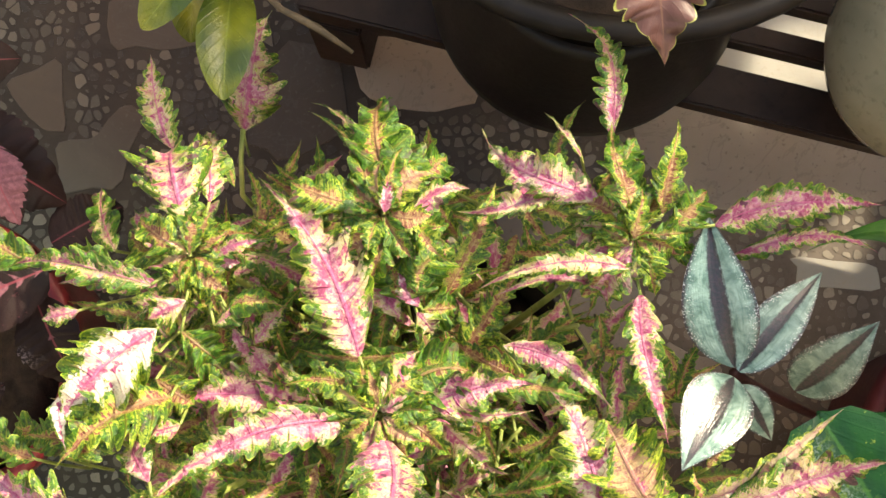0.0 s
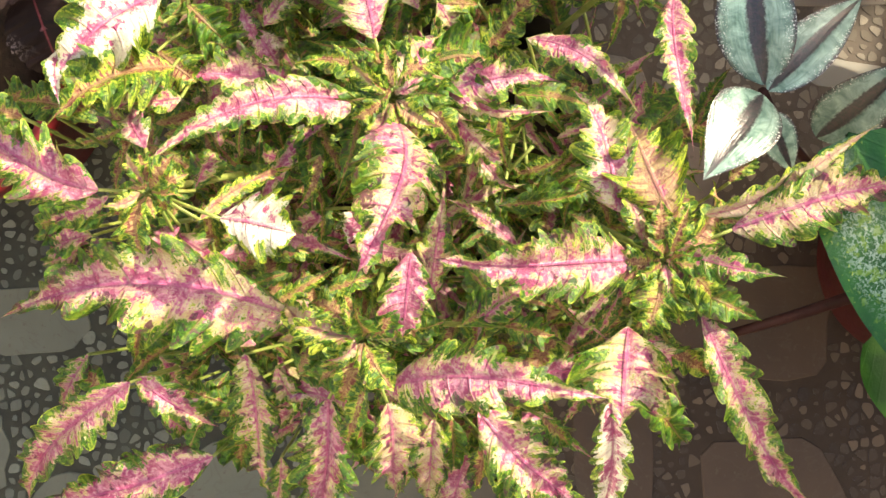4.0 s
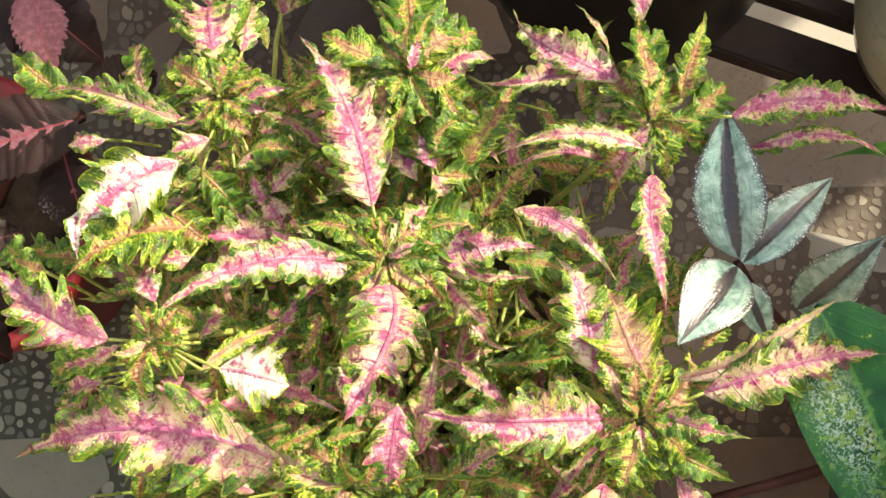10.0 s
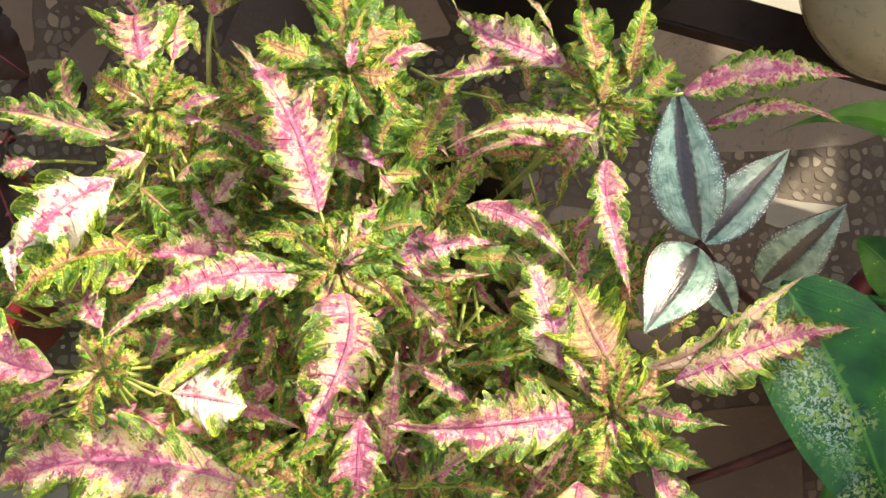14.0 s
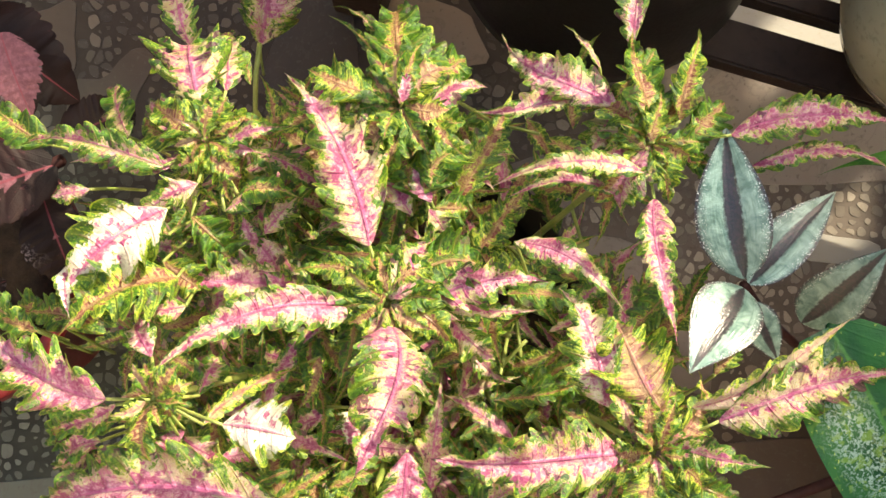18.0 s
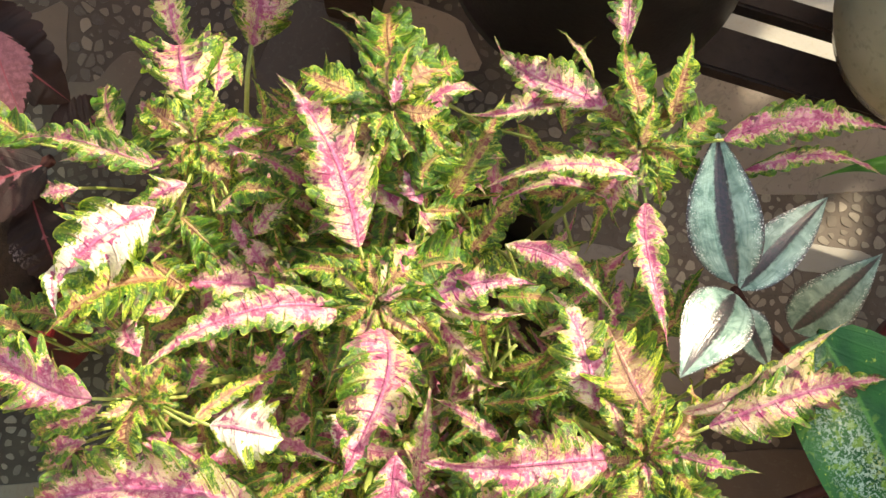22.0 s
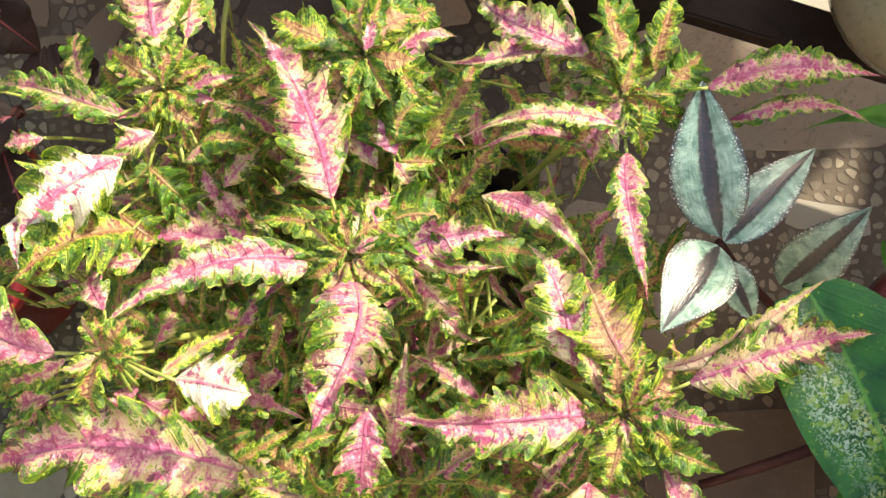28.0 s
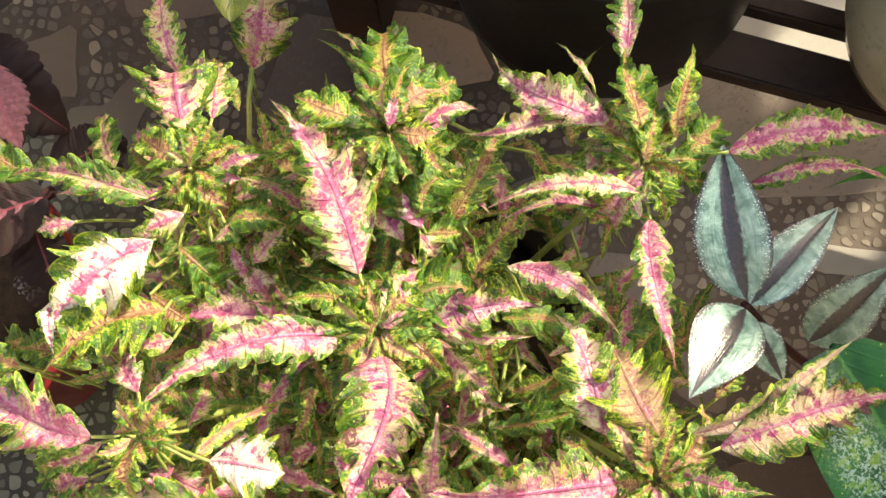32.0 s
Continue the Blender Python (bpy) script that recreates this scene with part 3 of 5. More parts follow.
# pink edge, cream edge, plum, yellow of the leaf's pattern
KINDS = {
    "P": (0.30, 0.82, 0.90, 0.30), "C": (0.05, 0.68, 0.85, 0.45), "G": (-3.0, 0.15, 0.60, 0.16),
    "Y": (-1.1, 0.34, 0.65, 0.60), "W": (0.18, 0.98, 0.25, 0.60), "V": (-0.05, 1.04, 0.05, 0.90), "L": (-0.26, 0.58, 0.25, 0.90), "M": (0.55, 0.95, 0.5, 0.30), "D": (0.0, 0.36, 0.95, 0.18),
}
LOOKS = {"P": "pink and cream leaf with scalloped green edge", "C": "cream leaf with purple blotches", "G": "green leaf with fine lime veins",
         "Y": "lime yellow and green leaf", "W": "pale cream white leaf with pink veins", "V": "small creamy white leaf", "L": "bright lime and cream leaf", "M": "magenta pink leaf", "D": "dark plum and green leaf"}


def coleus_leaf(stem, base, tip, width, look_kind, arch=0.1, side=0.0, roll=0.0, petiole=True):
    length = (Vector(tip) - Vector(base)).length
    teeth = max(6, min(12, round(length / 0.0056)))
    broad = width / length > 0.48
    fold, turn = (random.uniform(0.1, 0.25), random.uniform(-12, 12)) if broad else (random.uniform(0.2, 0.85), random.uniform(-55, 55))
    spread = 1.10 + 0.14 * min(1.0, max(0.0, (length - 0.03) / 0.03))
    bm = blade(base, tip, width * spread, outline_ovate if broad else outline_coleus, teeth, random.uniform(0.30, 0.52), arch, side, roll + random.uniform(-8, 8), fold, random.uniform(0.12, 0.26), 0.5, 10, 0, turn)
    if petiole:
        top = Vector(stem["top"])
        b = Vector(base)
        root = top - Vector((0, 0, 0.016)) if (b - top).length < 0.035 else b.lerp(top, min(0.3, 0.016 / (b - top).length)) - Vector((0, 0, 0.040))
        if (b - root).length > 0.004:
            count = len(bm.faces)
            tube(bm, bend(root, b, 0.003, 6), 0.0007, 5)
            bm.faces.ensure_lookup_table()
            for face in bm.faces[count:]:
                face.material_index = 1
    leaf = part("leaf", bm, COLEUS, stem, LOOKS[look_kind])
    leaf.data.materials.append(STEM)
    c = KINDS[look_kind]
    leaf.color = tuple((v + random.uniform(-0.12, 0.12) + 3) / 4 for v in c[:2]) + c[2:]
    return leaf


coleus = thing("coleus_plant", "potted variegated coleus with pink, cream and green scalloped leaves", "plant")
COLEUS_X, COLEUS_Y = -0.015, -0.075


def coleus_stem(x, y, top):
    """One square-ish stem from the soil up to a whorl of leaves."""
    bm = bmesh.new()
    top = Vector(top)
    foot = Vector((COLEUS_X + (x - COLEUS_X) * 0.4, COLEUS_Y + (y - COLEUS_Y) * 0.4, 0.155))
    knee = Vector((x, y, 0.25))
    line = [foot.lerp(knee, t).lerp(knee.lerp(top, t), t) for t in [i / 10 for i in range(11)]]
    tube(bm, line, [0.0023 - 0.0011 * i / 10 for i in range(11)], 6)
    stem = part("stem", bm, STEM, coleus, "pale green coleus stem")
    stem["top"] = tuple(top)
    return stem


# ---- the setting ----
def setting(name, bm, material, label, category, smooth=False):
    return tagged(part(name, bm, material, None, "", smooth), label, category, "", "structure")


bm = bmesh.new()
box(bm, -0.52, -0.48, -0.12, 0.52, 0.44, -0.0001)
floor = setting("floor", bm, GROUT, "brown terrazzo floor with marble slabs and chips", "floor")
bm = bmesh.new()
for x0, y0, x1, y1 in ((-3.0, -2.2, -0.52, 1.1), (0.52, -2.2, 1.30, 1.1), (-0.52, -2.2, 0.52, -0.48), (-0.52, 0.44, 0.52, 1.1)):
    box(bm, x0, y0, -0.12, x1, y1, -0.0003)
setting("floor_outer", bm, FAR_FLOOR, "brown terrazzo balcony floor round the plants", "floor")
# added out of view: cuts the sun off the floor, clears the leaf tops
bm = bmesh.new()
box(bm, -3.0, 1.1, -0.12, 1.35, 1.15, 1.42)
setting("wall_parapet", bm, WALL, "unseen added cream wall that blocks the low sun", "wall")
# added unseen blocker; its openings are placed to throw sun patches on the floor
bm = bmesh.new()
for y0, z0, y1, z1 in ((-2.2, -0.12, 1.1, 0.88), (-2.2, 0.88, 0.86, 1.01), (0.86, 0.88, 0.94, 0.905), (0.86, 0.995, 0.94, 1.01), (0.94, 0.88, 0.965, 1.01),
                       (1.05, 0.88, 1.1, 0.942), (0.965, 0.942, 1.008, 1.01), (1.094, 0.942, 1.1, 1.01), (-2.2, 1.01, 1.1, 1.395)):
    box(bm, 1.30, y0, z0, 1.35, y1, z1)
setting("wall_east", bm, WALL, "unseen added cream sun blocker with openings for sun patches", "wall")
# invented wall, never in view, that closes the west side
bm = bmesh.new()
box(bm, -3.15, -2.2, -0.12, -3.0, 1.15, 1.40)
setting("wall_west", bm, WALL, "unseen added cream plastered west wall", "wall")
# unseen reflector wall, added to warm the shade with bounced sun
bm = bmesh.new()
box(bm, -3.15, -2.35, -0.12, 1.35, -2.2, 2.8)
setting("wall_house", bm, WALL, "unseen added cream wall for warm bounce light", "wall")

# ---- the coleus: stems and leaves, whorl by whorl ----
random.seed(3)
S1 = coleus_stem(-0.020, -0.074, (-0.027, -0.077, 0.358))
coleus_leaf(S1, (-0.034, -0.054, 0.353), (-0.070, 0.015, 0.347), 0.0245, "P", 0.1, -0.06, 14)
coleus_leaf(S1, (-0.021, -0.071, 0.356), (0.015, -0.065, 0.351), 0.021, "G", 0.12, 0.22, 0)
coleus_leaf(S1, (-0.010, -0.075, 0.354), (0.037, -0.068, 0.353), 0.016, "P", 0.12, 0.1, 10)
coleus_leaf(S1, (-0.009, -0.075, 0.349), (0.035, -0.078, 0.349), 0.008, "C", 0.05, -0.05, 20)
coleus_leaf(S1, (-0.025, -0.085, 0.363), (-0.038, -0.149, 0.401), 0.0255, "P", 0.16, 0.12, 0)
coleus_leaf(S1, (-0.037, -0.079, 0.358), (-0.114, -0.109, 0.388), 0.0150, "P", 0.05, -0.13, -8)
coleus_leaf(S1, (-0.033, -0.067, 0.350), (-0.065, -0.065, 0.349), 0.011, "Y", 0.1, -0.1, 0)
coleus_leaf(S1, (-0.027, -0.074, 0.364), (-0.039, -0.082, 0.357), 0.015, "Y", 0.1, 0, 0)
coleus_leaf(S1, (-0.026, -0.073, 0.364), (-0.031, -0.057, 0.359), 0.008, "Y", 0.1, 0, 0)
coleus_leaf(S1, (-0.025, -0.073, 0.364), (-0.009, -0.062, 0.360), 0.013, "Y", 0.1, 0.1, 0)
coleus_leaf(S1, (-0.025, -0.071, 0.362), (-0.020, -0.059, 0.362), 0.007, "Y", 0.1, 0, 0)
coleus_leaf(S1, (-0.028, -0.076, 0.364), (-0.048, -0.075, 0.355), 0.011, "Y", 0.1, 0, 0)
coleus_leaf(S1, (-0.040, -0.080, 0.342), (-0.071, -0.068, 0.333), 0.014, "P", 0.1, 0.1, 0)
coleus_leaf(S1, (-0.051, -0.075, 0.326), (-0.082, -0.059, 0.330), 0.013, "P", 0.1, 0.1, 0)
coleus_leaf(S1, (-0.069, -0.067, 0.323), (-0.109, -0.068, 0.333), 0.018, "P", 0.1, 0, 0)
coleus_leaf(S1, (-0.020, -0.086, 0.358), (-0.005, -0.081, 0.357), 0.009, "M", 0.1, 0, 0)
coleus_leaf(S1, (-0.002, -0.082, 0.343), (0.016, -0.098, 0.339), 0.013, "C", 0.1, 0, 20)
coleus_leaf(S1, (-0.008, -0.078, 0.335), (0.012, -0.089, 0.327), 0.014, "D", 0.1, 0, 0)
S2 = coleus_stem(-0.017, -0.030, (-0.023, 0.003, 0.347))
coleus_leaf(S2, (-0.021, 0.006, 0.350), (-0.021, 0.063, 0.298), 0.021, "G", 0.12, 0.04, 0)
coleus_leaf(S2, (-0.029, 0.009, 0.345), (-0.055, 0.060, 0.302), 0.006, "D", 0.1, -0.08, 30)
coleus_leaf(S2, (-0.032, 0.006, 0.350), (-0.060, 0.017, 0.350), 0.015, "Y", 0.1, 0.05, 0)
coleus_leaf(S2, (-0.033, 0.002, 0.345), (-0.055, 0.012, 0.344), 0.010, "C", 0.1, 0, 0)
coleus_leaf(S2, (-0.015, 0.010, 0.348), (-0.010, 0.040, 0.320), 0.018, "G", 0.1, 0.05, 0)
coleus_leaf(S2, (-0.009, 0.017, 0.338), (0.004, 0.028, 0.328), 0.014, "G", 0.1, 0, 0)
coleus_leaf(S2, (-0.011, 0.003, 0.350), (0.013, 0.012, 0.341), 0.011, "P", 0.1, 0.1, 0)
coleus_leaf(S2, (-0.028, 0.000, 0.350), (-0.033, -0.019, 0.350), 0.011, "Y", 0.1, 0, 0)
coleus_leaf(S2, (-0.010, -0.002, 0.348), (0.007, -0.020, 0.356), 0.009, "Y", 0.1, -0.1, 0)
coleus_leaf(S2, (-0.025, 0.006, 0.351), (-0.036, 0.035, 0.328), 0.011, "G", 0.1, 0, 0)
coleus_leaf(S2, (-0.022, 0.002, 0.359), (-0.020, 0.016, 0.354), 0.007, "M", 0.1, 0, 0)
coleus_leaf(S2, (-0.020, 0.001, 0.352), (-0.004, 0.003, 0.343), 0.011, "Y", 0.1, 0, 0)
coleus_leaf(S2, (-0.021, -0.001, 0.350), (-0.018, -0.015, 0.347), 0.010, "Y", 0.1, 0, 0)
coleus_leaf(S2, (-0.027, 0.002, 0.347), (-0.041, -0.001, 0.343), 0.011, "G", 0.1, 0, 0)
coleus_leaf(S2, (-0.014, -0.032, 0.342), (0.005, -0.011, 0.340), 0.019, "G", 0.1, 0.15, 0)
coleus_leaf(S2, (-0.011, -0.034, 0.336), (-0.027, -0.011, 0.335), 0.016, "G", 0.1, 0, 0)
coleus_leaf(S2, (-0.018, -0.039, 0.334), (-0.032, -0.018, 0.332), 0.014, "C", 0.1, 0, 0)
coleus_leaf(S2, (-0.009, -0.036, 0.333), (0.005, -0.035, 0.326), 0.016, "G", 0.1, 0, 0)
coleus_leaf(S2, (-0.010, -0.035, 0.341), (-0.018, -0.021, 0.341), 0.009, "M", 0.1, 0, 0)
coleus_leaf(S2, (-0.009, -0.032, 0.342), (-0.009, -0.017, 0.343), 0.011, "G", 0.1, 0, 0)
coleus_leaf(S2, (-0.011, -0.037, 0.337), (-0.004, -0.046, 0.332), 0.011, "C", 0.1, 0, 0)
S3 = coleus_stem(0.038, -0.037, (0.077, -0.010, 0.344))
coleus_leaf(S3, (0.078, -0.011, 0.350), (0.071, 0.038, 0.343), 0.017, "G", 0.12, 0.06, 10)
coleus_leaf(S3, (0.073, 0.034, 0.329), (0.058, 0.091, 0.306), 0.0115, "D", 0.12, -0.14, 0)
coleus_leaf(S3, (0.064, 0.005, 0.344), (0.016, 0.038, 0.328), 0.0155, "P", 0.14, 0.06, -12)
coleus_leaf(S3, (0.060, 0.026, 0.323), (0.046, 0.049, 0.312), 0.004, "C", 0.05, 0, 30)
coleus_leaf(S3, (0.089, -0.002, 0.349), (0.098, 0.036, 0.351), 0.012, "Y", 0.1, 0.04, 0)
coleus_leaf(S3, (0.051, 0.010, 0.336), (0.006, 0.003, 0.338), 0.0105, "P", 0.12, 0.05, 0)
coleus_leaf(S3, (0.074, -0.023, 0.350), (0.012, -0.030, 0.345), 0.0085, "C", 0.16, -0.09, 0)
coleus_leaf(S3, (0.064, -0.031, 0.342), (0.020, -0.032, 0.335), 0.007, "C", 0.14, -0.1, 20)
coleus_leaf(S3, (0.110, -0.007, 0.346), (0.178, -0.002, 0.349), 0.0155, "P", 0.12, 0.06, -10)
coleus_leaf(S3, (0.118, -0.019, 0.337), (0.179, -0.022, 0.340), 0.0070, "P", 0.14, 0.14, 10)
coleus_leaf(S3, (0.064, 0.006, 0.336), (0.055, -0.013, 0.336), 0.015, "C", 0.1, 0, 0)
coleus_leaf(S3, (0.091, -0.010, 0.343), (0.109, 0.008, 0.340), 0.016, "G", 0.1, 0, 0)
coleus_leaf(S3, (0.084, -0.010, 0.346), (0.102, -0.009, 0.340), 0.013, "G", 0.1, 0, 0)
coleus_leaf(S3, (0.076, -0.012, 0.356), (0.080, 0.008, 0.358), 0.009, "Y", 0.1, 0, 0)
coleus_leaf(S3, (0.075, -0.014, 0.351), (0.064, -0.006, 0.347), 0.012, "Y", 0.1, 0, 0)
coleus_leaf(S3, (0.075, -0.015, 0.345), (0.055, -0.017, 0.344), 0.011, "P", 0.1, 0, 0)
coleus_leaf(S3, (0.078, -0.016, 0.349), (0.077, -0.028, 0.348), 0.010, "Y", 0.1, 0, 0)
coleus_leaf(S3, (0.072, 0.012, 0.338), (0.082, 0.032, 0.335), 0.011, "G", 0.1, 0, 0)
coleus_leaf(S3, (0.078, -0.034, 0.350), (0.083, -0.094, 0.365), 0.012, "P", 0.1, -0.05, 0)
coleus_leaf(S3, (0.092, -0.016, 0.338), (0.110, -0.018, 0.331), 0.009, "G", 0.1, 0, 0)
S4 = coleus_stem(-0.061, -0.037, (-0.101, -0.010, 0.338))
coleus_leaf(S4, (-0.104, 0.002, 0.341), (-0.116, 0.042, 0.308), 0.027, "P", 0.1, 0, 0)
coleus_leaf(S4, (-0.116, 0.040, 0.298), (-0.127, 0.086, 0.287), 0.0135, "C", 0.1, 0.04, 0)
coleus_leaf(S4, (-0.095, 0.012, 0.332), (-0.102, 0.052, 0.278), 0.012, "C", 0.1, 0, 15)
coleus_leaf(S4, (-0.108, -0.010, 0.342), (-0.130, 0.012, 0.313), 0.014, "P", 0.1, 0, 0)
coleus_leaf(S4, (-0.117, -0.022, 0.345), (-0.182, -0.011, 0.332), 0.011, "D", 0.12, -0.05, 0)
coleus_leaf(S4, (-0.115, -0.022, 0.342), (-0.157, -0.020, 0.338), 0.011, "P", 0.12, -0.08, 0)
coleus_leaf(S4, (-0.094, -0.013, 0.340), (-0.065, -0.005, 0.342), 0.008, "D", 0.1, 0.1, 0)
coleus_leaf(S4, (-0.098, -0.006, 0.347), (-0.092, 0.006, 0.347), 0.010, "Y", 0.1, 0, 0)
coleus_leaf(S4, (-0.101, -0.011, 0.347), (-0.098, 0.005, 0.348), 0.009, "Y", 0.1, 0, 0)
coleus_leaf(S4, (-0.114, -0.040, 0.351), (-0.147, -0.074, 0.370), 0.026, "W", 0.12, -0.08, -14)
coleus_leaf(S4, (-0.147, -0.062, 0.362), (-0.145, -0.086, 0.371), 0.009, "W", 0.1, -0.1, 0)
coleus_leaf(S4, (-0.109, -0.067, 0.351), (-0.150, -0.092, 0.372), 0.022, "Y", 0.12, -0.08, 0)
coleus_leaf(S4, (-0.103, -0.029, 0.346), (-0.118, -0.036, 0.348), 0.013, "C", 0.1, 0, 0)
coleus_leaf(S4, (-0.088, -0.032, 0.340), (-0.062, -0.034, 0.339), 0.012, "G", 0.1, 0.12, 0)
coleus_leaf(S4, (-0.093, -0.039, 0.339), (-0.071, -0.032, 0.336), 0.009, "D", 0.1, 0.1, 0)
coleus_leaf(S4, (-0.100, -0.017, 0.343), (-0.086, -0.026, 0.343), 0.010, "Y", 0.1, 0, 0)
coleus_leaf(S4, (-0.102, -0.015, 0.343), (-0.110, -0.022, 0.345), 0.011, "Y", 0.1, 0, 0)
coleus_leaf(S4, (-0.099, -0.012, 0.339), (-0.082, -0.014, 0.338), 0.009, "M", 0.1, 0, 0)
coleus_leaf(S4, (-0.105, -0.047, 0.331), (-0.083, -0.063, 0.325), 0.016, "G", 0.1, 0, 0)
coleus_leaf(S4, (-0.083, -0.047, 0.325), (-0.072, -0.062, 0.319), 0.014, "C", 0.1, 0, 0)
coleus_leaf(S4, (-0.107, -0.041, 0.336), (-0.092, -0.054, 0.331), 0.016, "G", 0.1, 0, 0)
coleus_leaf(S4, (-0.117, -0.060, 0.340), (-0.102, -0.071, 0.337), 0.016, "Y", 0.1, 0, 0)
coleus_leaf(S4, (-0.147, -0.031, 0.341), (-0.163, -0.034, 0.339), 0.008, "C", 0.1, 0, 0)
coleus_leaf(S4, (-0.133, -0.015, 0.334), (-0.156, -0.003, 0.317), 0.012, "G", 0.1, 0, 0)
coleus_leaf(S4, (-0.136, -0.006, 0.323), (-0.152, 0.026, 0.277), 0.012, "D", 0.1, 0, 0)
coleus_leaf(S4, (-0.166, -0.011, 0.330), (-0.197, 0.009, 0.325), 0.015, "G", 0.1, 0.05, 0)
coleus_leaf(S4, (-0.161, -0.080, 0.341), (-0.178, -0.077, 0.329), 0.014, "G", 0.1, 0, 0)
S5 = coleus_stem(0.037, -0.104, (0.076, -0.133, 0.357))
coleus_leaf(S5, (0.059, -0.116, 0.363), (0.039, -0.069, 0.353), 0.021, "W", 0.12, -0.04, 0)
coleus_leaf(S5, (0.023, -0.052, 0.353), (0.066, -0.080, 0.357), 0.0098, "P", 0.12, 0.12, 0)
coleus_leaf(S5, (0.090, -0.116, 0.361), (0.1515, -0.0805, 0.369), 0.0095, "V", 0.1, -0.03, 10)
coleus_leaf(S5, (0.100, -0.121, 0.362), (0.171, -0.1020, 0.365), 0.0205, "P", 0.12, 0.04, 0)
coleus_leaf(S5, (0.079, -0.119, 0.364), (0.061, -0.082, 0.361), 0.025, "L", 0.1, 0.04, 0)
coleus_leaf(S5, (0.067, -0.126, 0.362), (0.053, -0.095, 0.359), 0.010, "L", 0.1, 0, 15)
coleus_leaf(S5, (0.083, -0.130, 0.360), (0.117, -0.138, 0.378), 0.012, "D", 0.1, -0.05, 0)
coleus_leaf(S5, (0.063, -0.134, 0.362), (-0.013, -0.133, 0.382), 0.023, "P", 0.12, 0, -8)
coleus_leaf(S5, (0.054, -0.125, 0.358), (0.041, -0.117, 0.357), 0.008, "Y", 0.1, 0, 0)
coleus_leaf(S5, (0.075, -0.137, 0.362), (0.070, -0.161, 0.362), 0.017, "Y", 0.1, 0, 0)
coleus_leaf(S5, (0.086, -0.142, 0.351), (0.117, -0.155, 0.342), 0.012, "G", 0.1, 0, 0)
coleus_leaf(S5, (0.077, -0.130, 0.366), (0.083, -0.111, 0.370), 0.009, "Y", 0.1, 0, 0)
coleus_leaf(S5, (0.073, -0.128, 0.366), (0.072, -0.111, 0.370), 0.009, "Y", 0.1, 0, 0)
coleus_leaf(S5, (0.071, -0.132, 0.363), (0.062, -0.139, 0.361), 0.009, "Y", 0.1, 0, 0)
coleus_leaf(S5, (0.094, -0.154, 0.342), (0.152, -0.236, 0.318), 0.0155, "P", 0.08, -0.06, 0)
coleus_leaf(S5, (0.063, -0.158, 0.360), (0.058, -0.192, 0.382), 0.030, "P", 0.06, 0, 0)
coleus_leaf(S5, (0.054, -0.184, 0.382), (0.058, -0.243, 0.317), 0.0125, "W", 0.05, 0.04, 0)
coleus_leaf(S5, (0.065, -0.181, 0.367), (0.097, -0.205, 0.304), 0.012, "G", 0.08, 0, 0)
coleus_leaf(S5, (0.051, -0.140, 0.348), (0.039, -0.150, 0.346), 0.013, "D", 0.1, 0, 0)
coleus_leaf(S5, (0.081, -0.141, 0.350), (0.098, -0.153, 0.333), 0.013, "G", 0.1, 0, 0)
coleus_leaf(S5, (0.084, -0.167, 0.335), (0.104, -0.179, 0.316), 0.011, "Y", 0.1, 0, 0)
coleus_leaf(S5, (0.074, -0.164, 0.337), (0.086, -0.176, 0.328), 0.013, "P", 0.1, 0, 0)
coleus_leaf(S5, (0.101, -0.103, 0.351), (0.111, -0.089, 0.350), 0.009, "Y", 0.1, 0, 0)
S6 = coleus_stem(-0.024, -0.122, (-0.035, -0.165, 0.363))
coleus_leaf(S6, (-0.060, -0.159, 0.352), (-0.178, -0.165, 0.330), 0.030, "P", 0.12, -0.12, -6)
coleus_leaf(S6, (-0.025, -0.183, 0.367), (0.054, -0.182, 0.396), 0.023, "P", 0.14, 0.08, 0)
coleus_leaf(S6, (-0.018, -0.133, 0.376), (-0.020, -0.164, 0.369), 0.019, "M", 0.1, 0, 0)
coleus_leaf(S6, (-0.047, -0.189, 0.349), (-0.055, -0.252, 0.291), 0.021, "P", 0.08, 0.04, 0)
coleus_leaf(S6, (-0.053, -0.244, 0.281), (-0.043, -0.263, 0.267), 0.015, "P", 0.05, 0, 0)
coleus_leaf(S6, (-0.063, -0.245, 0.278), (-0.065, -0.270, 0.260), 0.012, "M", 0.05, 0, 0)
coleus_leaf(S6, (-0.025, -0.190, 0.350), (-0.020, -0.229, 0.313), 0.020, "C", 0.08, 0, 0)
coleus_leaf(S6, (-0.033, -0.183, 0.362), (-0.041, -0.211, 0.339), 0.008, "Y", 0.1, 0, 0)
coleus_leaf(S6, (-0.007, -0.196, 0.345), (-0.009, -0.236, 0.310), 0.013, "C", 0.08, 0, 0)
coleus_leaf(S6, (0.007, -0.212, 0.324), (-0.003, -0.251, 0.294), 0.013, "P", 0.08, 0, 0)
coleus_leaf(S6, (0.009, -0.191, 0.358), (0.050, -0.228, 0.338), 0.021, "P", 0.1, -0.04, 0)
coleus_leaf(S6, (0.031, -0.225, 0.316), (0.064, -0.246, 0.296), 0.019, "P", 0.08, 0, 0)
coleus_leaf(S6, (0.060, -0.242, 0.307), (0.087, -0.242, 0.285), 0.006, "C", 0.05, 0, 0)
coleus_leaf(S6, (-0.121, -0.185, 0.350), (-0.177, -0.248, 0.281), 0.017, "P", 0.08, -0.06, 0)
coleus_leaf(S6, (-0.095, -0.218, 0.307), (-0.178, -0.247, 0.281), 0.021, "P", 0.08, 0.03, 0)
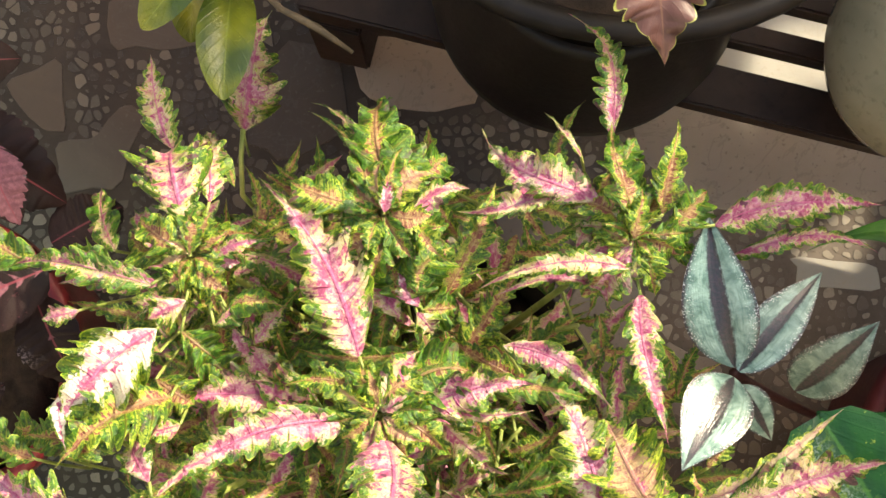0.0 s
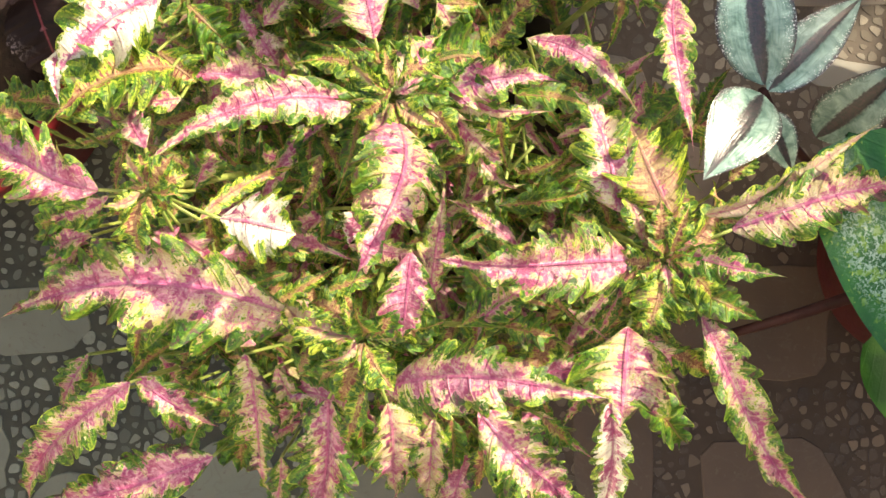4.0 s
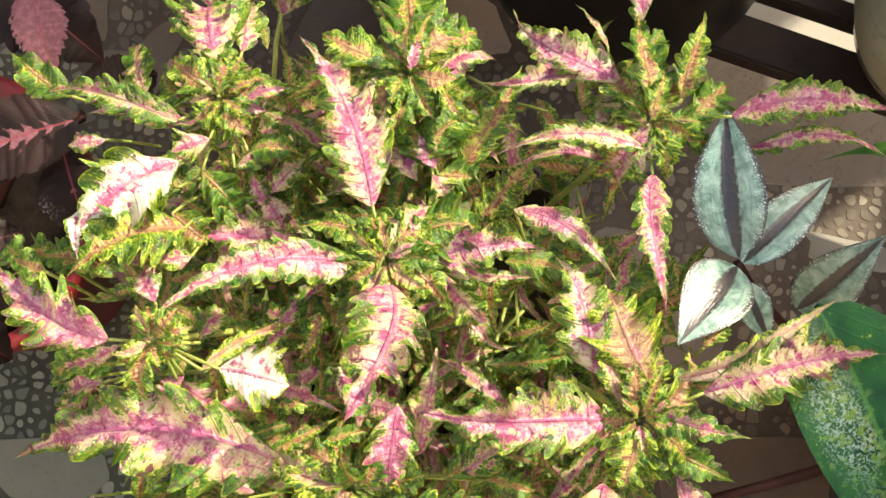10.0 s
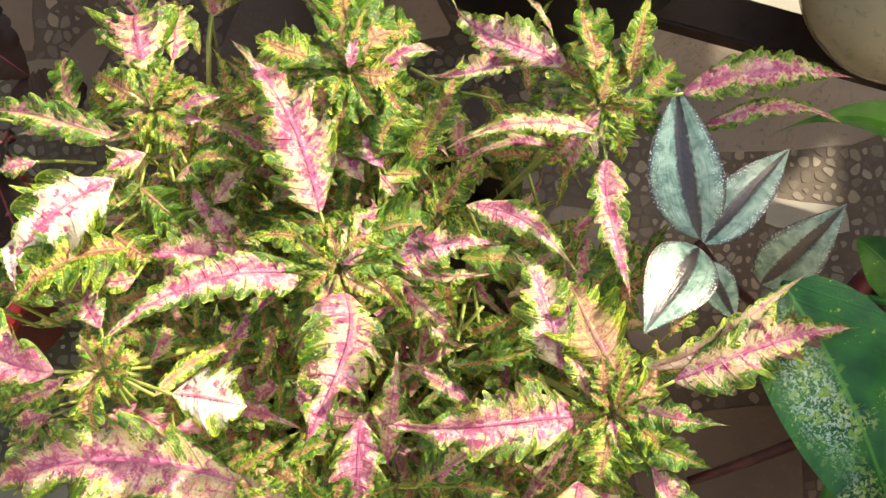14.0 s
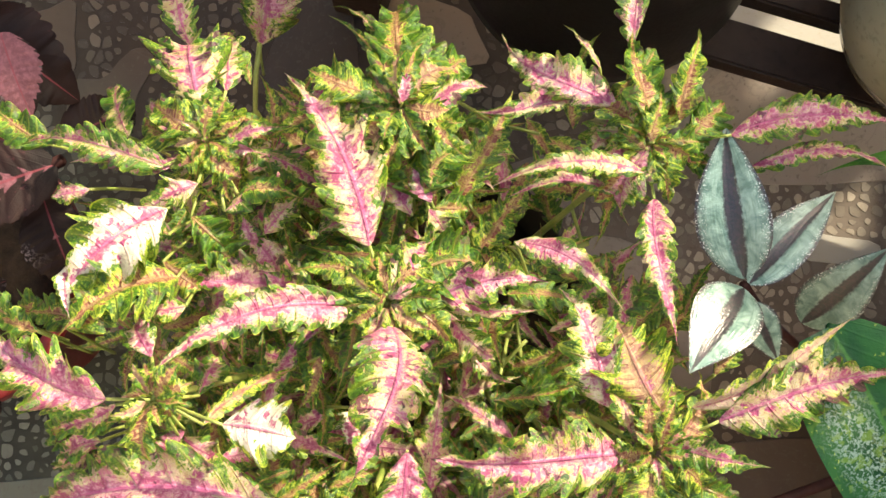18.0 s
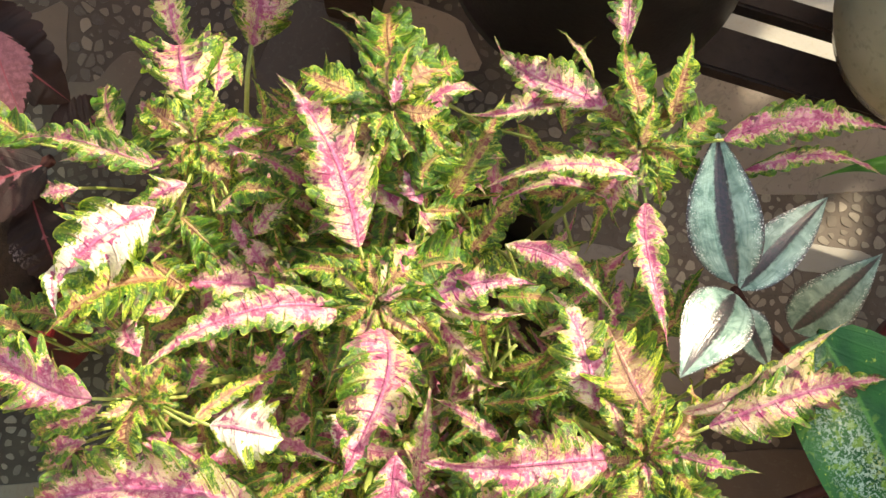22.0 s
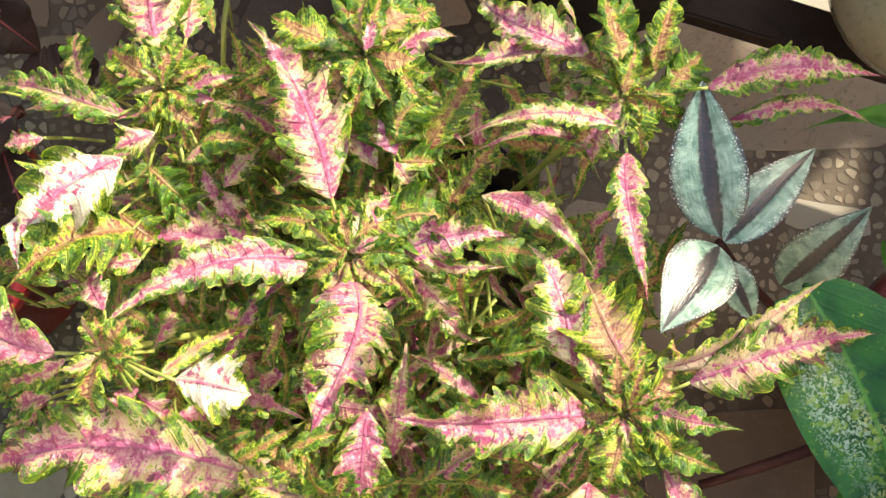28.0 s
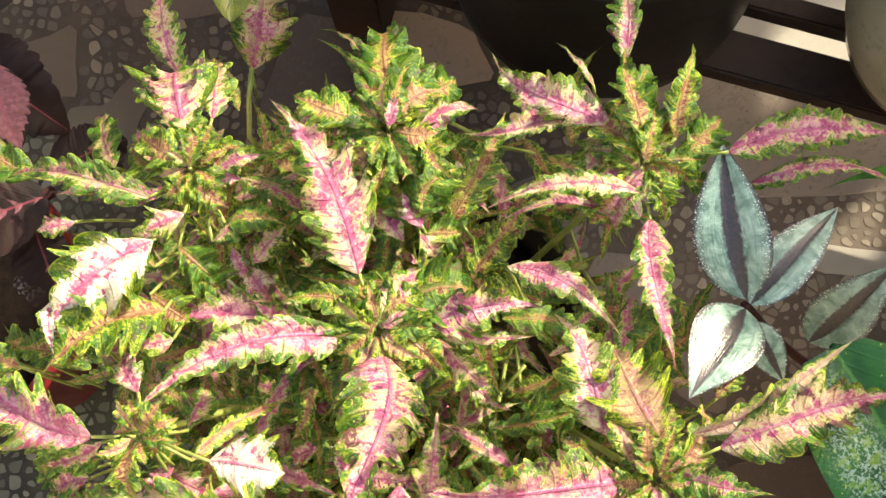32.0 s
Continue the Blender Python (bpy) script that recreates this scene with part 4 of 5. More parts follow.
coleus_leaf(S6, (-0.120, -0.184, 0.345), (-0.090, -0.205, 0.327), 0.013, "P", 0.08, 0, 0)
coleus_leaf(S6, (-0.080, -0.174, 0.339), (-0.075, -0.237, 0.297), 0.015, "C", 0.08, 0.05, 20)
coleus_leaf(S6, (-0.142, -0.177, 0.327), (-0.156, -0.199, 0.307), 0.011, "D", 0.1, 0, 0)
coleus_leaf(S6, (-0.038, -0.164, 0.366), (-0.055, -0.171, 0.354), 0.013, "G", 0.1, 0, 0)
coleus_leaf(S6, (-0.036, -0.163, 0.365), (-0.051, -0.154, 0.360), 0.013, "G", 0.1, 0, 0)
coleus_leaf(S6, (-0.033, -0.163, 0.370), (-0.037, -0.150, 0.402), 0.010, "G", 0.1, 0, 0)
coleus_leaf(S6, (-0.031, -0.165, 0.369), (-0.022, -0.152, 0.375), 0.010, "G", 0.1, 0, 0)
coleus_leaf(S6, (-0.037, -0.170, 0.366), (-0.053, -0.186, 0.349), 0.013, "G", 0.1, 0, 0)
coleus_leaf(S6, (-0.035, -0.170, 0.367), (-0.040, -0.187, 0.357), 0.011, "Y", 0.1, 0, 0)
coleus_leaf(S6, (-0.029, -0.167, 0.359), (-0.004, -0.158, 0.357), 0.013, "G", 0.1, 0, 0)
coleus_leaf(S6, (0.002, -0.160, 0.351), (0.017, -0.149, 0.346), 0.013, "G", 0.1, 0, 0)
coleus_leaf(S6, (0.007, -0.159, 0.351), (0.030, -0.142, 0.342), 0.013, "D", 0.1, 0, 0)
coleus_leaf(S6, (0.018, -0.160, 0.346), (0.038, -0.163, 0.346), 0.013, "G", 0.1, 0, 0)
coleus_leaf(S6, (0.032, -0.176, 0.353), (0.048, -0.175, 0.359), 0.011, "P", 0.1, 0, 0)
coleus_leaf(S6, (-0.068, -0.179, 0.337), (-0.062, -0.194, 0.324), 0.012, "C", 0.1, 0, 0)
coleus_leaf(S6, (-0.045, -0.190, 0.335), (-0.070, -0.186, 0.319), 0.013, "P", 0.1, 0, 0)
coleus_leaf(S6, (-0.058, -0.180, 0.351), (-0.053, -0.167, 0.354), 0.011, "G", 0.1, 0, 0)
coleus_leaf(S6, (-0.109, -0.190, 0.312), (-0.100, -0.197, 0.293), 0.012, "G", 0.1, 0, 0)
coleus_leaf(S6, (-0.115, -0.177, 0.323), (-0.108, -0.192, 0.304), 0.011, "D", 0.1, 0, 0)
coleus_leaf(S6, (-0.121, -0.161, 0.324), (-0.128, -0.182, 0.310), 0.008, "Y", 0.1, 0, 0)
coleus_leaf(S6, (-0.084, -0.202, 0.303), (-0.087, -0.228, 0.277), 0.017, "G", 0.08, 0, 0)
coleus_leaf(S6, (-0.069, -0.220, 0.291), (-0.071, -0.254, 0.268), 0.010, "D", 0.08, 0, 0)
coleus_leaf(S6, (0.009, -0.239, 0.308), (-0.008, -0.259, 0.281), 0.014, "G", 0.08, 0, 0)
coleus_leaf(S6, (0.019, -0.214, 0.327), (0.027, -0.234, 0.303), 0.011, "G", 0.08, 0, 0)
S7 = coleus_stem(-0.066, -0.094, (-0.111, -0.115, 0.382))
coleus_leaf(S7, (-0.129, -0.115, 0.378), (-0.180, -0.089, 0.366), 0.022, "P", 0.1, 0.06, 0)
coleus_leaf(S7, (-0.0850, -0.1238, 0.385), (-0.0585, -0.1290, 0.384), 0.023, "V", 0.10, 0.06, 0)
coleus_leaf(S7, (-0.080, -0.124, 0.339), (-0.073, -0.115, 0.343), 0.009, "L", 0.1, 0, 0)
coleus_leaf(S7, (-0.095, -0.124, 0.365), (-0.063, -0.101, 0.331), 0.006, "L", 0.12, 0.06, 10)
coleus_leaf(S7, (-0.054, -0.097, 0.333), (-0.063, -0.119, 0.336), 0.006, "L", 0.1, 0.1, 0)
coleus_leaf(S7, (-0.092, -0.137, 0.338), (-0.080, -0.135, 0.328), 0.009, "P", 0.1, 0, 0)
coleus_leaf(S7, (-0.104, -0.126, 0.354), (-0.116, -0.138, 0.352), 0.011, "P", 0.1, 0, 0)
coleus_leaf(S7, (-0.106, -0.129, 0.353), (-0.094, -0.137, 0.339), 0.011, "P", 0.1, 0, 0)
coleus_leaf(S7, (-0.072, -0.132, 0.322), (-0.035, -0.138, 0.387), 0.010, "P", 0.1, 0.05, 0)
coleus_leaf(S7, (-0.112, -0.116, 0.383), (-0.126, -0.124, 0.371), 0.009, "Y", 0.1, 0, 0)
coleus_leaf(S7, (-0.126, -0.117, 0.375), (-0.154, -0.126, 0.352), 0.008, "C", 0.1, 0.05, 0)
coleus_leaf(S7, (-0.110, -0.114, 0.386), (-0.100, -0.110, 0.377), 0.007, "Y", 0.1, 0, 0)
coleus_leaf(S7, (-0.108, -0.114, 0.386), (-0.105, -0.122, 0.373), 0.007, "Y", 0.1, 0, 0)
coleus_leaf(S7, (-0.110, -0.112, 0.387), (-0.114, -0.102, 0.384), 0.009, "Y", 0.1, 0, 0)
coleus_leaf(S7, (-0.099, -0.113, 0.353), (-0.094, -0.097, 0.338), 0.013, "D", 0.1, 0, 0)
coleus_leaf(S7, (-0.115, -0.099, 0.366), (-0.126, -0.084, 0.349), 0.013, "P", 0.1, 0, 0)
coleus_leaf(S7, (-0.138, -0.131, 0.345), (-0.159, -0.136, 0.327), 0.013, "D", 0.1, 0, 0)
coleus_leaf(S7, (-0.147, -0.125, 0.345), (-0.164, -0.127, 0.327), 0.011, "G", 0.1, 0, 0)
coleus_leaf(S7, (-0.133, -0.135, 0.344), (-0.146, -0.143, 0.324), 0.011, "D", 0.1, 0, 0)
coleus_leaf(S7, (-0.173, -0.084, 0.345), (-0.185, -0.077, 0.337), 0.013, "G", 0.1, 0, 0)
coleus_leaf(S7, (-0.039, -0.117, 0.339), (-0.041, -0.132, 0.355), 0.011, "M", 0.1, 0, 0)
coleus_leaf(S7, (-0.053, -0.121, 0.323), (-0.067, -0.125, 0.305), 0.011, "P", 0.1, 0, 0)
coleus_leaf(S7, (-0.130, -0.083, 0.351), (-0.113, -0.075, 0.340), 0.013, "P", 0.1, 0, 0)
coleus_leaf(S7, (-0.148, -0.088, 0.366), (-0.119, -0.070, 0.357), 0.015, "Y", 0.1, 0, 0)
coleus_leaf(S4, (-0.094, 0.058, 0.233), (-0.077, 0.112, 0.253), 0.028, "C", 0.1, 0, 0)
coleus_leaf(S7, (-0.161, -0.089, 0.356), (-0.179, -0.083, 0.348), 0.011, "G", 0.1, 0, 0)
coleus_leaf(S4, (-0.144, -0.083, 0.346), (-0.170, -0.080, 0.340), 0.013, "G", 0.1, 0, 0)
coleus_leaf(S4, (-0.140, -0.078, 0.345), (-0.154, -0.087, 0.341), 0.011, "G", 0.1, 0, 0)
coleus_leaf(S4, (-0.115, -0.049, 0.341), (-0.132, -0.039, 0.336), 0.009, "G", 0.1, 0, 0)
coleus_leaf(S4, (-0.078, -0.047, 0.330), (-0.065, -0.031, 0.329), 0.011, "C", 0.1, 0, 0)
coleus_leaf(S4, (-0.087, -0.040, 0.329), (-0.081, -0.054, 0.325), 0.009, "P", 0.1, 0, 0)
coleus_leaf(S4, (-0.106, -0.078, 0.348), (-0.128, -0.083, 0.351), 0.009, "C", 0.1, 0, 0)
coleus_leaf(S7, (-0.129, -0.123, 0.361), (-0.158, -0.125, 0.336), 0.010, "G", 0.1, 0, 0)
coleus_leaf(S7, (-0.139, -0.135, 0.337), (-0.165, -0.142, 0.310), 0.011, "D", 0.1, 0, 0)
coleus_leaf(S7, (-0.143, -0.129, 0.340), (-0.169, -0.132, 0.316), 0.010, "G", 0.1, 0, 0)
coleus_leaf(S7, (-0.109, -0.133, 0.348), (-0.127, -0.140, 0.340), 0.009, "D", 0.1, 0.1, 0)
coleus_leaf(S6, (-0.133, -0.192, 0.329), (-0.151, -0.180, 0.314), 0.009, "G", 0.1, 0, 0)
coleus_leaf(S6, (-0.088, -0.197, 0.308), (-0.109, -0.190, 0.312), 0.011, "G", 0.1, 0, 0)
coleus_leaf(S6, (-0.116, -0.200, 0.310), (-0.101, -0.214, 0.290), 0.009, "D", 0.1, 0, 0)
coleus_leaf(S6, (-0.079, -0.187, 0.317), (-0.084, -0.212, 0.292), 0.010, "G", 0.08, 0, 0)
coleus_leaf(S6, (-0.036, -0.196, 0.336), (-0.033, -0.220, 0.310), 0.011, "G", 0.08, 0, 0)
coleus_leaf(S6, (-0.014, -0.198, 0.339), (-0.016, -0.220, 0.317), 0.010, "D", 0.08, 0, 0)
coleus_leaf(S6, (-0.000, -0.197, 0.336), (0.002, -0.221, 0.316), 0.011, "G", 0.08, 0, 0)
coleus_leaf(S6, (0.014, -0.205, 0.337), (0.010, -0.227, 0.316), 0.010, "Y", 0.08, 0, 0)
coleus_leaf(S6, (0.033, -0.193, 0.355), (0.046, -0.206, 0.345), 0.009, "G", 0.08, 0, 0)
coleus_leaf(S6, (0.040, -0.211, 0.339), (0.040, -0.231, 0.314), 0.009, "G", 0.08, 0, 0)

random.seed(21)
for k in range(16):
    q, d = 0.4 * k, random.uniform(0.03, 0.11)
    top = Vector((COLEUS_X + d * math.cos(q), COLEUS_Y + d * math.sin(q), random.uniform(0.25, 0.315)))
    foot = Vector((COLEUS_X + 0.35 * d * math.cos(q + 0.4), COLEUS_Y + 0.35 * d * math.sin(q + 0.4), 0.154))
    bm = tube(bmesh.new(), bend(foot, top, 0.015, 8), 0.0011, 6)
    for side in (-1, 1):
        away = Vector((math.cos(q + 1.5 * side), math.sin(q + 1.5 * side), 0.5)) * 0.02
        tube(bm, bend(top - Vector((0, 0, 0.02)), top - Vector((0, 0, 0.02)) + away, 0.002, 4), 0.0009, 5)
    part("side_stem", bm, STEM, coleus, "thin pale green side stem")

part("side_stem", tube(bmesh.new(), [(-0.094, 0.059, 0.233), (-0.096, 0.045, 0.229), (-0.097, 0.028, 0.221), (-0.082, 0.008, 0.171)], 0.0013, 7), STEM, coleus, "thin pale green side stem")

# small inner leaves of the coleus, lower in the bush
STEMS = (S1, S2, S3, S4, S5, S6, S7)
random.seed(9)
for k in range(14):
    foot = Vector((random.uniform(0.0, 0.05), random.uniform(-0.13, -0.06), 0.20))
    top = foot + Vector((random.uniform(-0.02, 0.04), random.uniform(-0.03, 0.04), random.uniform(0.06, 0.11)))
    part("side_stem", tube(bmesh.new(), bend(foot, top, random.uniform(0.005, 0.02), 8), random.uniform(0.0011, 0.0017), 6), STEM, coleus, "thin pale green side stem")
for stem in STEMS:
    x, y, z = stem["top"]
    for k in range(9 if stem is S7 else 18):
        turn, size = 2.4 * k + random.uniform(-0.5, 0.5), (0.012 + 0.0014 * k) * random.uniform(0.7, 1.2)
        base = (x + 0.002 * math.cos(turn), y + 0.002 * math.sin(turn), z + 0.004)
        tip = (x + size * math.cos(turn), y + size * math.sin(turn), z + 0.012 - 0.0014 * k + random.uniform(-0.006, 0.005))
        coleus_leaf(stem, base, tip, size * random.uniform(0.34, 0.58), random.choice("YYYYLLCG"), random.uniform(0.05, 0.22), random.uniform(-0.15, 0.15), random.uniform(-40, 40), False)
random.seed(5)
inner = {k: bmesh.new() for k in "GYDPC"}
for k in range(1050):
    q, r = random.uniform(0, 6.283), math.sqrt(random.uniform(0.0, 1.0))
    x, y = -0.02 + 0.125 * r * math.cos(q), -0.085 + 0.135 * r * math.sin(q)
    if x > 0.01 and -0.13 < y < 0.0 and random.random() < (0.6 if k % 3 else 0.2):
        continue
    gap = x > 0.012 and y > -0.055
    if y > 0.022 or (gap and random.random() < 0.55):
        continue
    z = random.uniform(0.17, 0.25) if gap else random.uniform(0.20, 0.335) - 0.03 * r
    turn, size = random.uniform(0, 6.283), random.uniform(0.026, 0.056)
    tip = (x + size * math.cos(turn), y + size * math.sin(turn), z - random.uniform(-0.004, 0.018))
    kind, roll = random.choice("GGGGYYYYYYDPPCC"), random.uniform(-30, 30)
    if k < 60:
        stem = min(STEMS, key=lambda s: (s["top"][0] - x) ** 2 + (s["top"][1] - y) ** 2)
        coleus_leaf(stem, (x, y, z), tip, size * random.uniform(0.24, 0.38), kind, 0.12, random.uniform(-0.1, 0.1), roll, False)
    else:
        blade((x, y, z), tip, size * random.uniform(0.16, 0.32), outline_coleus, 8, 0.45, 0.12, random.uniform(-0.1, 0.1), roll, 0.3, 0.1, 0.5, 4, 0, 0.0, inner[kind])
for kind, bm in inner.items():
    ob = part("inner_leaves", bm, COLEUS, coleus, "small inner " + LOOKS[kind].replace("leaf", "leaves"))
    c = KINDS[kind]
    ob.color = ((c[0] + 3) / 4, (c[1] + 3) / 4, c[2], c[3])
    tagged(ob, "", "", "", "stuff")

bm = lathe(bmesh.new(), [(0.062, 0.0), (0.066, 0.004), (0.084, 0.165), (0.090, 0.168), (0.090, 0.180), (0.083, 0.180), (0.078, 0.150)], (COLEUS_X, COLEUS_Y))
part("pot", bm, BLACK_PLASTIC, coleus, "black plastic flower pot")
bm = lathe(bmesh.new(), [(0.077, 0.1505), (0.070, 0.154), (0.03, 0.157), (0.004, 0.158)], (COLEUS_X, COLEUS_Y), 32)
part("soil", bm, SOIL, coleus, "damp dark potting soil")


# ---- tradescantia and pothos in the terracotta pot ----
TERRA = (0.300, -0.125)
pothos = thing("pothos_plant", "pothos with large glossy dark green leaves in a terracotta pot", "plant")
bm = lathe(bmesh.new(), [(0.060, 0.0), (0.064, 0.004), (0.080, 0.145), (0.088, 0.147), (0.090, 0.178), (0.083, 0.180), (0.077, 0.150)], TERRA)
part("pot", bm, TERRACOTTA, pothos, "reddish terracotta flower pot")
bm = lathe(bmesh.new(), [(0.076, 0.1505), (0.060, 0.156), (0.004, 0.158)], TERRA, 32)
part("soil", bm, SOIL, pothos, "damp dark potting soil")


def pothos_leaf(base, tip, width, arch=0.1, side=0.0, roll=0.0, material=POTHOS, label="", outline=outline_heart):
    bm = blade(base, tip, width, outline, 0, 0, arch, side, roll, 0.22, 0.03, 0.1, 10, 26)
    foot = Vector((TERRA[0] + random.uniform(-0.03, 0.03), TERRA[1] + random.uniform(-0.03, 0.03), 0.155))
    tube(bm, bend(foot, base, 0.02, 8), 0.0018, 6)
    return part("leaf", bm, material, pothos, label)


pothos_leaf((0.146, -0.084, 0.350), (0.187, -0.187, 0.350), 0.060, 0.06, 0.04, 6, GLINT_LEAF, "large glossy dark green leaf with pale painted glints")
pothos_leaf((0.222, -0.083, 0.280), (0.198, -0.058, 0.280), 0.028, 0.1)
pothos_leaf((0.240, -0.052, 0.302), (0.152, -0.018, 0.312), 0.030, 0.10, -0.24, 20, outline=outline_tailed)
pothos_leaf((0.193, -0.160, 0.252), (0.235, -0.216, 0.245), 0.052, 0.1, 0, -5)
pothos_leaf((0.255, -0.112, 0.296), (0.207, -0.083, 0.298), 0.040, 0.12, 0, 0, BRIGHT, "bright green and yellow leaf")
pothos_leaf((0.276, -0.096, 0.286), (0.221, -0.062, 0.288), 0.030, 0.12)
pothos_leaf((0.290, -0.150, 0.270), (0.265, -0.215, 0.255), 0.046, 0.12)
pothos_leaf((0.300, -0.130, 0.260), (0.350, -0.170, 0.250), 0.046, 0.12)
pothos_leaf((0.290, -0.075, 0.262), (0.252, -0.030, 0.270), 0.034, 0.12)
bm = tube(bmesh.new(), bend((0.262, -0.125, 0.157), (0.128, -0.166, 0.235), 0.02, 10), [0.0042 - 0.0002 * i for i in range(11)], 8)
part("stem", bm, RED_STEM, pothos, "thick reddish brown stem")

zebrina = thing("tradescantia_plant", "trailing tradescantia with silver and dark purple striped leaves", "plant")


def zebrina_stem(line, r=0.0022):
    return part("stem", tube(bmesh.new(), line, r, 7), RED_STEM, zebrina, "thin purplish stem")


def zebrina_leaf(stem, base, tip, width, arch=0.06, roll=0.0, fold=0.22):
    return part("leaf", blade(base, tip, width, outline_oval, 0, 0, arch, 0.0, roll, fold, 0.01, 0.05, 10, 24), ZEBRINA, stem, "silver green leaf with dark purple stripes")


z1 = zebrina_stem(bend((0.245, -0.115, 0.165), (0.1165, -0.0665, 0.335), -0.045, 12))
zebrina_leaf(z1, (0.1165, -0.064, 0.338), (0.1085, -0.0025, 0.342), 0.031, 0.10, -26, 0.3)
zebrina_leaf(z1, (0.1185, -0.066, 0.336), (0.1565, -0.0265, 0.329), 0.0215, 0.06, -14)
zebrina_leaf(z1, (0.1155, -0.068, 0.339), (0.0895, -0.103, 0.359), 0.0285, 0.08, 6)
zebrina_leaf(z1, (0.1575, -0.0769, 0.268), (0.1835, -0.0475, 0.314), 0.027, 0.06, 0)
zebrina_leaf(z1, (0.1220, -0.072, 0.318), (0.136, -0.096, 0.310), 0.016, 0.06, 0)
z2 = zebrina_stem(bend((0.260, -0.155, 0.156), (0.1975, -0.157, 0.386), 0.03, 12))
zebrina_leaf(z2, (0.1970, -0.155, 0.388), (0.1740, -0.1005, 0.390), 0.026, 0.08, 0)
zebrina_leaf(z2, (0.1975, -0.158, 0.388), (0.1765, -0.204, 0.390), 0.028, 0.08, 0)
zebrina_leaf(z2, (0.1990, -0.157, 0.388), (0.2250, -0.120, 0.380), 0.026, 0.08, 0)
zebrina_leaf(z2, (0.2000, -0.160, 0.380), (0.1860, -0.216, 0.374), 0.026, 0.08, 0)

dry = thing("dry_leaf", "curled dry pinkish brown leaf resting on green pothos leaves", "leaf")
part("blade", blade((0.262, -0.002, 0.305), (0.219, -0.016, 0.308), 0.026, outline_heart, 5, 0.12, 0.2, 0.1, 0, 0.6, 0.14, 0.1, 10, 24, 40), DRY, dry)
part("blade", blade((0.272, 0.000, 0.308), (0.238, -0.038, 0.312), 0.034, outline_heart, 4, 0.1, 0.25, -0.1, 15, 0.5, 0.12, 0.1, 10, 24, -30), DRY, dry, "pinkish folded part")
part("stalk", tube(bmesh.new(), bend((0.265, -0.002, 0.306), (0.268, -0.060, 0.285), 0.004, 6), 0.0012, 6), DRY, dry)

# ---- the wooden stand with its two pots ----
stand = thing("plant_stand", "low dark brown slatted wooden plant stand", "stand")
TILT = Matrix.Translation((-0.0785, 0.1339, 0.0)) @ Matrix.Rotation(radians(-16.2), 4, "Z")


def slat(y0, y1, z0=0.122, z1=0.14, x0=0.0, x1=0.62, name="slat"):
    bm = bmesh.new()
    box(bm, x0, y0, z0, x1, y1, z1, TILT)
    bmesh.ops.bevel(bm, geom=bm.edges[:], offset=0.0015, segments=2, affect="EDGES")
    return part(name, bm, WOOD, stand, "", False)


slat(0.0085, 0.0335)
slat(0.0480, 0.0600)
slat(0.0745, 0.1080)
for x in (0.0, 0.58):
    slat(0.012, 0.104, 0.098, 0.1215, x + 0.002, x + 0.032, "crossbar")
    for y in (0.010, 0.076):
        slat(y, y + 0.03, 0.0, 0.0975, x, x + 0.034, "leg")

dark_pot = thing("black_pot_plant", "black plastic pot with a bronze red coleus standing on the slats", "plant")
BLACK = (0.083, 0.145)
bm = lathe(bmesh.new(), [(0.078, 0.141), (0.083, 0.146), (0.084, 0.165), (0.078, 0.215), (0.066, 0.258), (0.064, 0.262), (0.060, 0.262), (0.060, 0.250)], BLACK)
part("pot", bm, BLACK_PLASTIC, dark_pot, "weathered black plastic flower pot")
bm = lathe(bmesh.new(), [(0.0595, 0.2505), (0.05, 0.253), (0.004, 0.255)], BLACK, 32)
part("soil", bm, SOIL, dark_pot, "damp dark potting soil")
stem = part("stem", tube(bmesh.new(), bend((0.085, 0.145, 0.256), (0.088, 0.118, 0.375), 0.01, 8), 0.003, 7), RED_STEM, dark_pot)
part("leaf", blade((0.087, 0.104, 0.368), (0.092, 0.057, 0.352), 0.036, outline_coleus, 8, 0.22, 0.12, 0, 0, 0.2, 0.06, 0.35), BRONZE, stem, "bronze red leaf with pale green edge")
part("leaf", blade((0.086, 0.122, 0.372), (0.050, 0.150, 0.362), 0.032, outline_coleus, 8, 0.22, 0.12, 0, 0, 0.2, 0.06, 0.35), BRONZE, stem)
part("leaf", blade((0.090, 0.122, 0.372), (0.130, 0.150, 0.362), 0.032, outline_coleus, 8, 0.22, 0.12, 0, 0, 0.2, 0.06, 0.35), BRONZE, stem)

hose = thing("garden_hose", "loop of weathered black garden hose laid over the black pot", "hose")
ring = [(0.100 + 0.140 * math.cos(radians(q)), 0.229 + 0.140 * math.sin(radians(q)), 0.272 + 0.004 * math.sin(radians(3 * q))) for q in range(-170, 181, 7)]
part("loop", tube(bmesh.new(), ring, 0.0068, 10), BLACK_PLASTIC, hose)

vase = thing("ceramic_pot", "round glazed grey beige ceramic pot on the wooden slats", "pot")
bm = lathe(bmesh.new(), [(0.030, 0.1405), (0.036, 0.143), (0.054, 0.165), (0.062, 0.195), (0.059, 0.222), (0.046, 0.240), (0.043, 0.246), (0.040, 0.246), (0.039, 0.240), (0.050, 0.215), (0.052, 0.190)], (0.262, 0.090), 64)
part("body", bm, GLAZE, vase)
bm = lathe(bmesh.new(), [(0.0495, 0.2145), (0.03, 0.218), (0.004, 0.219)], (0.262, 0.090), 32)
part("soil", bm, SOIL, vase, "damp dark potting soil")

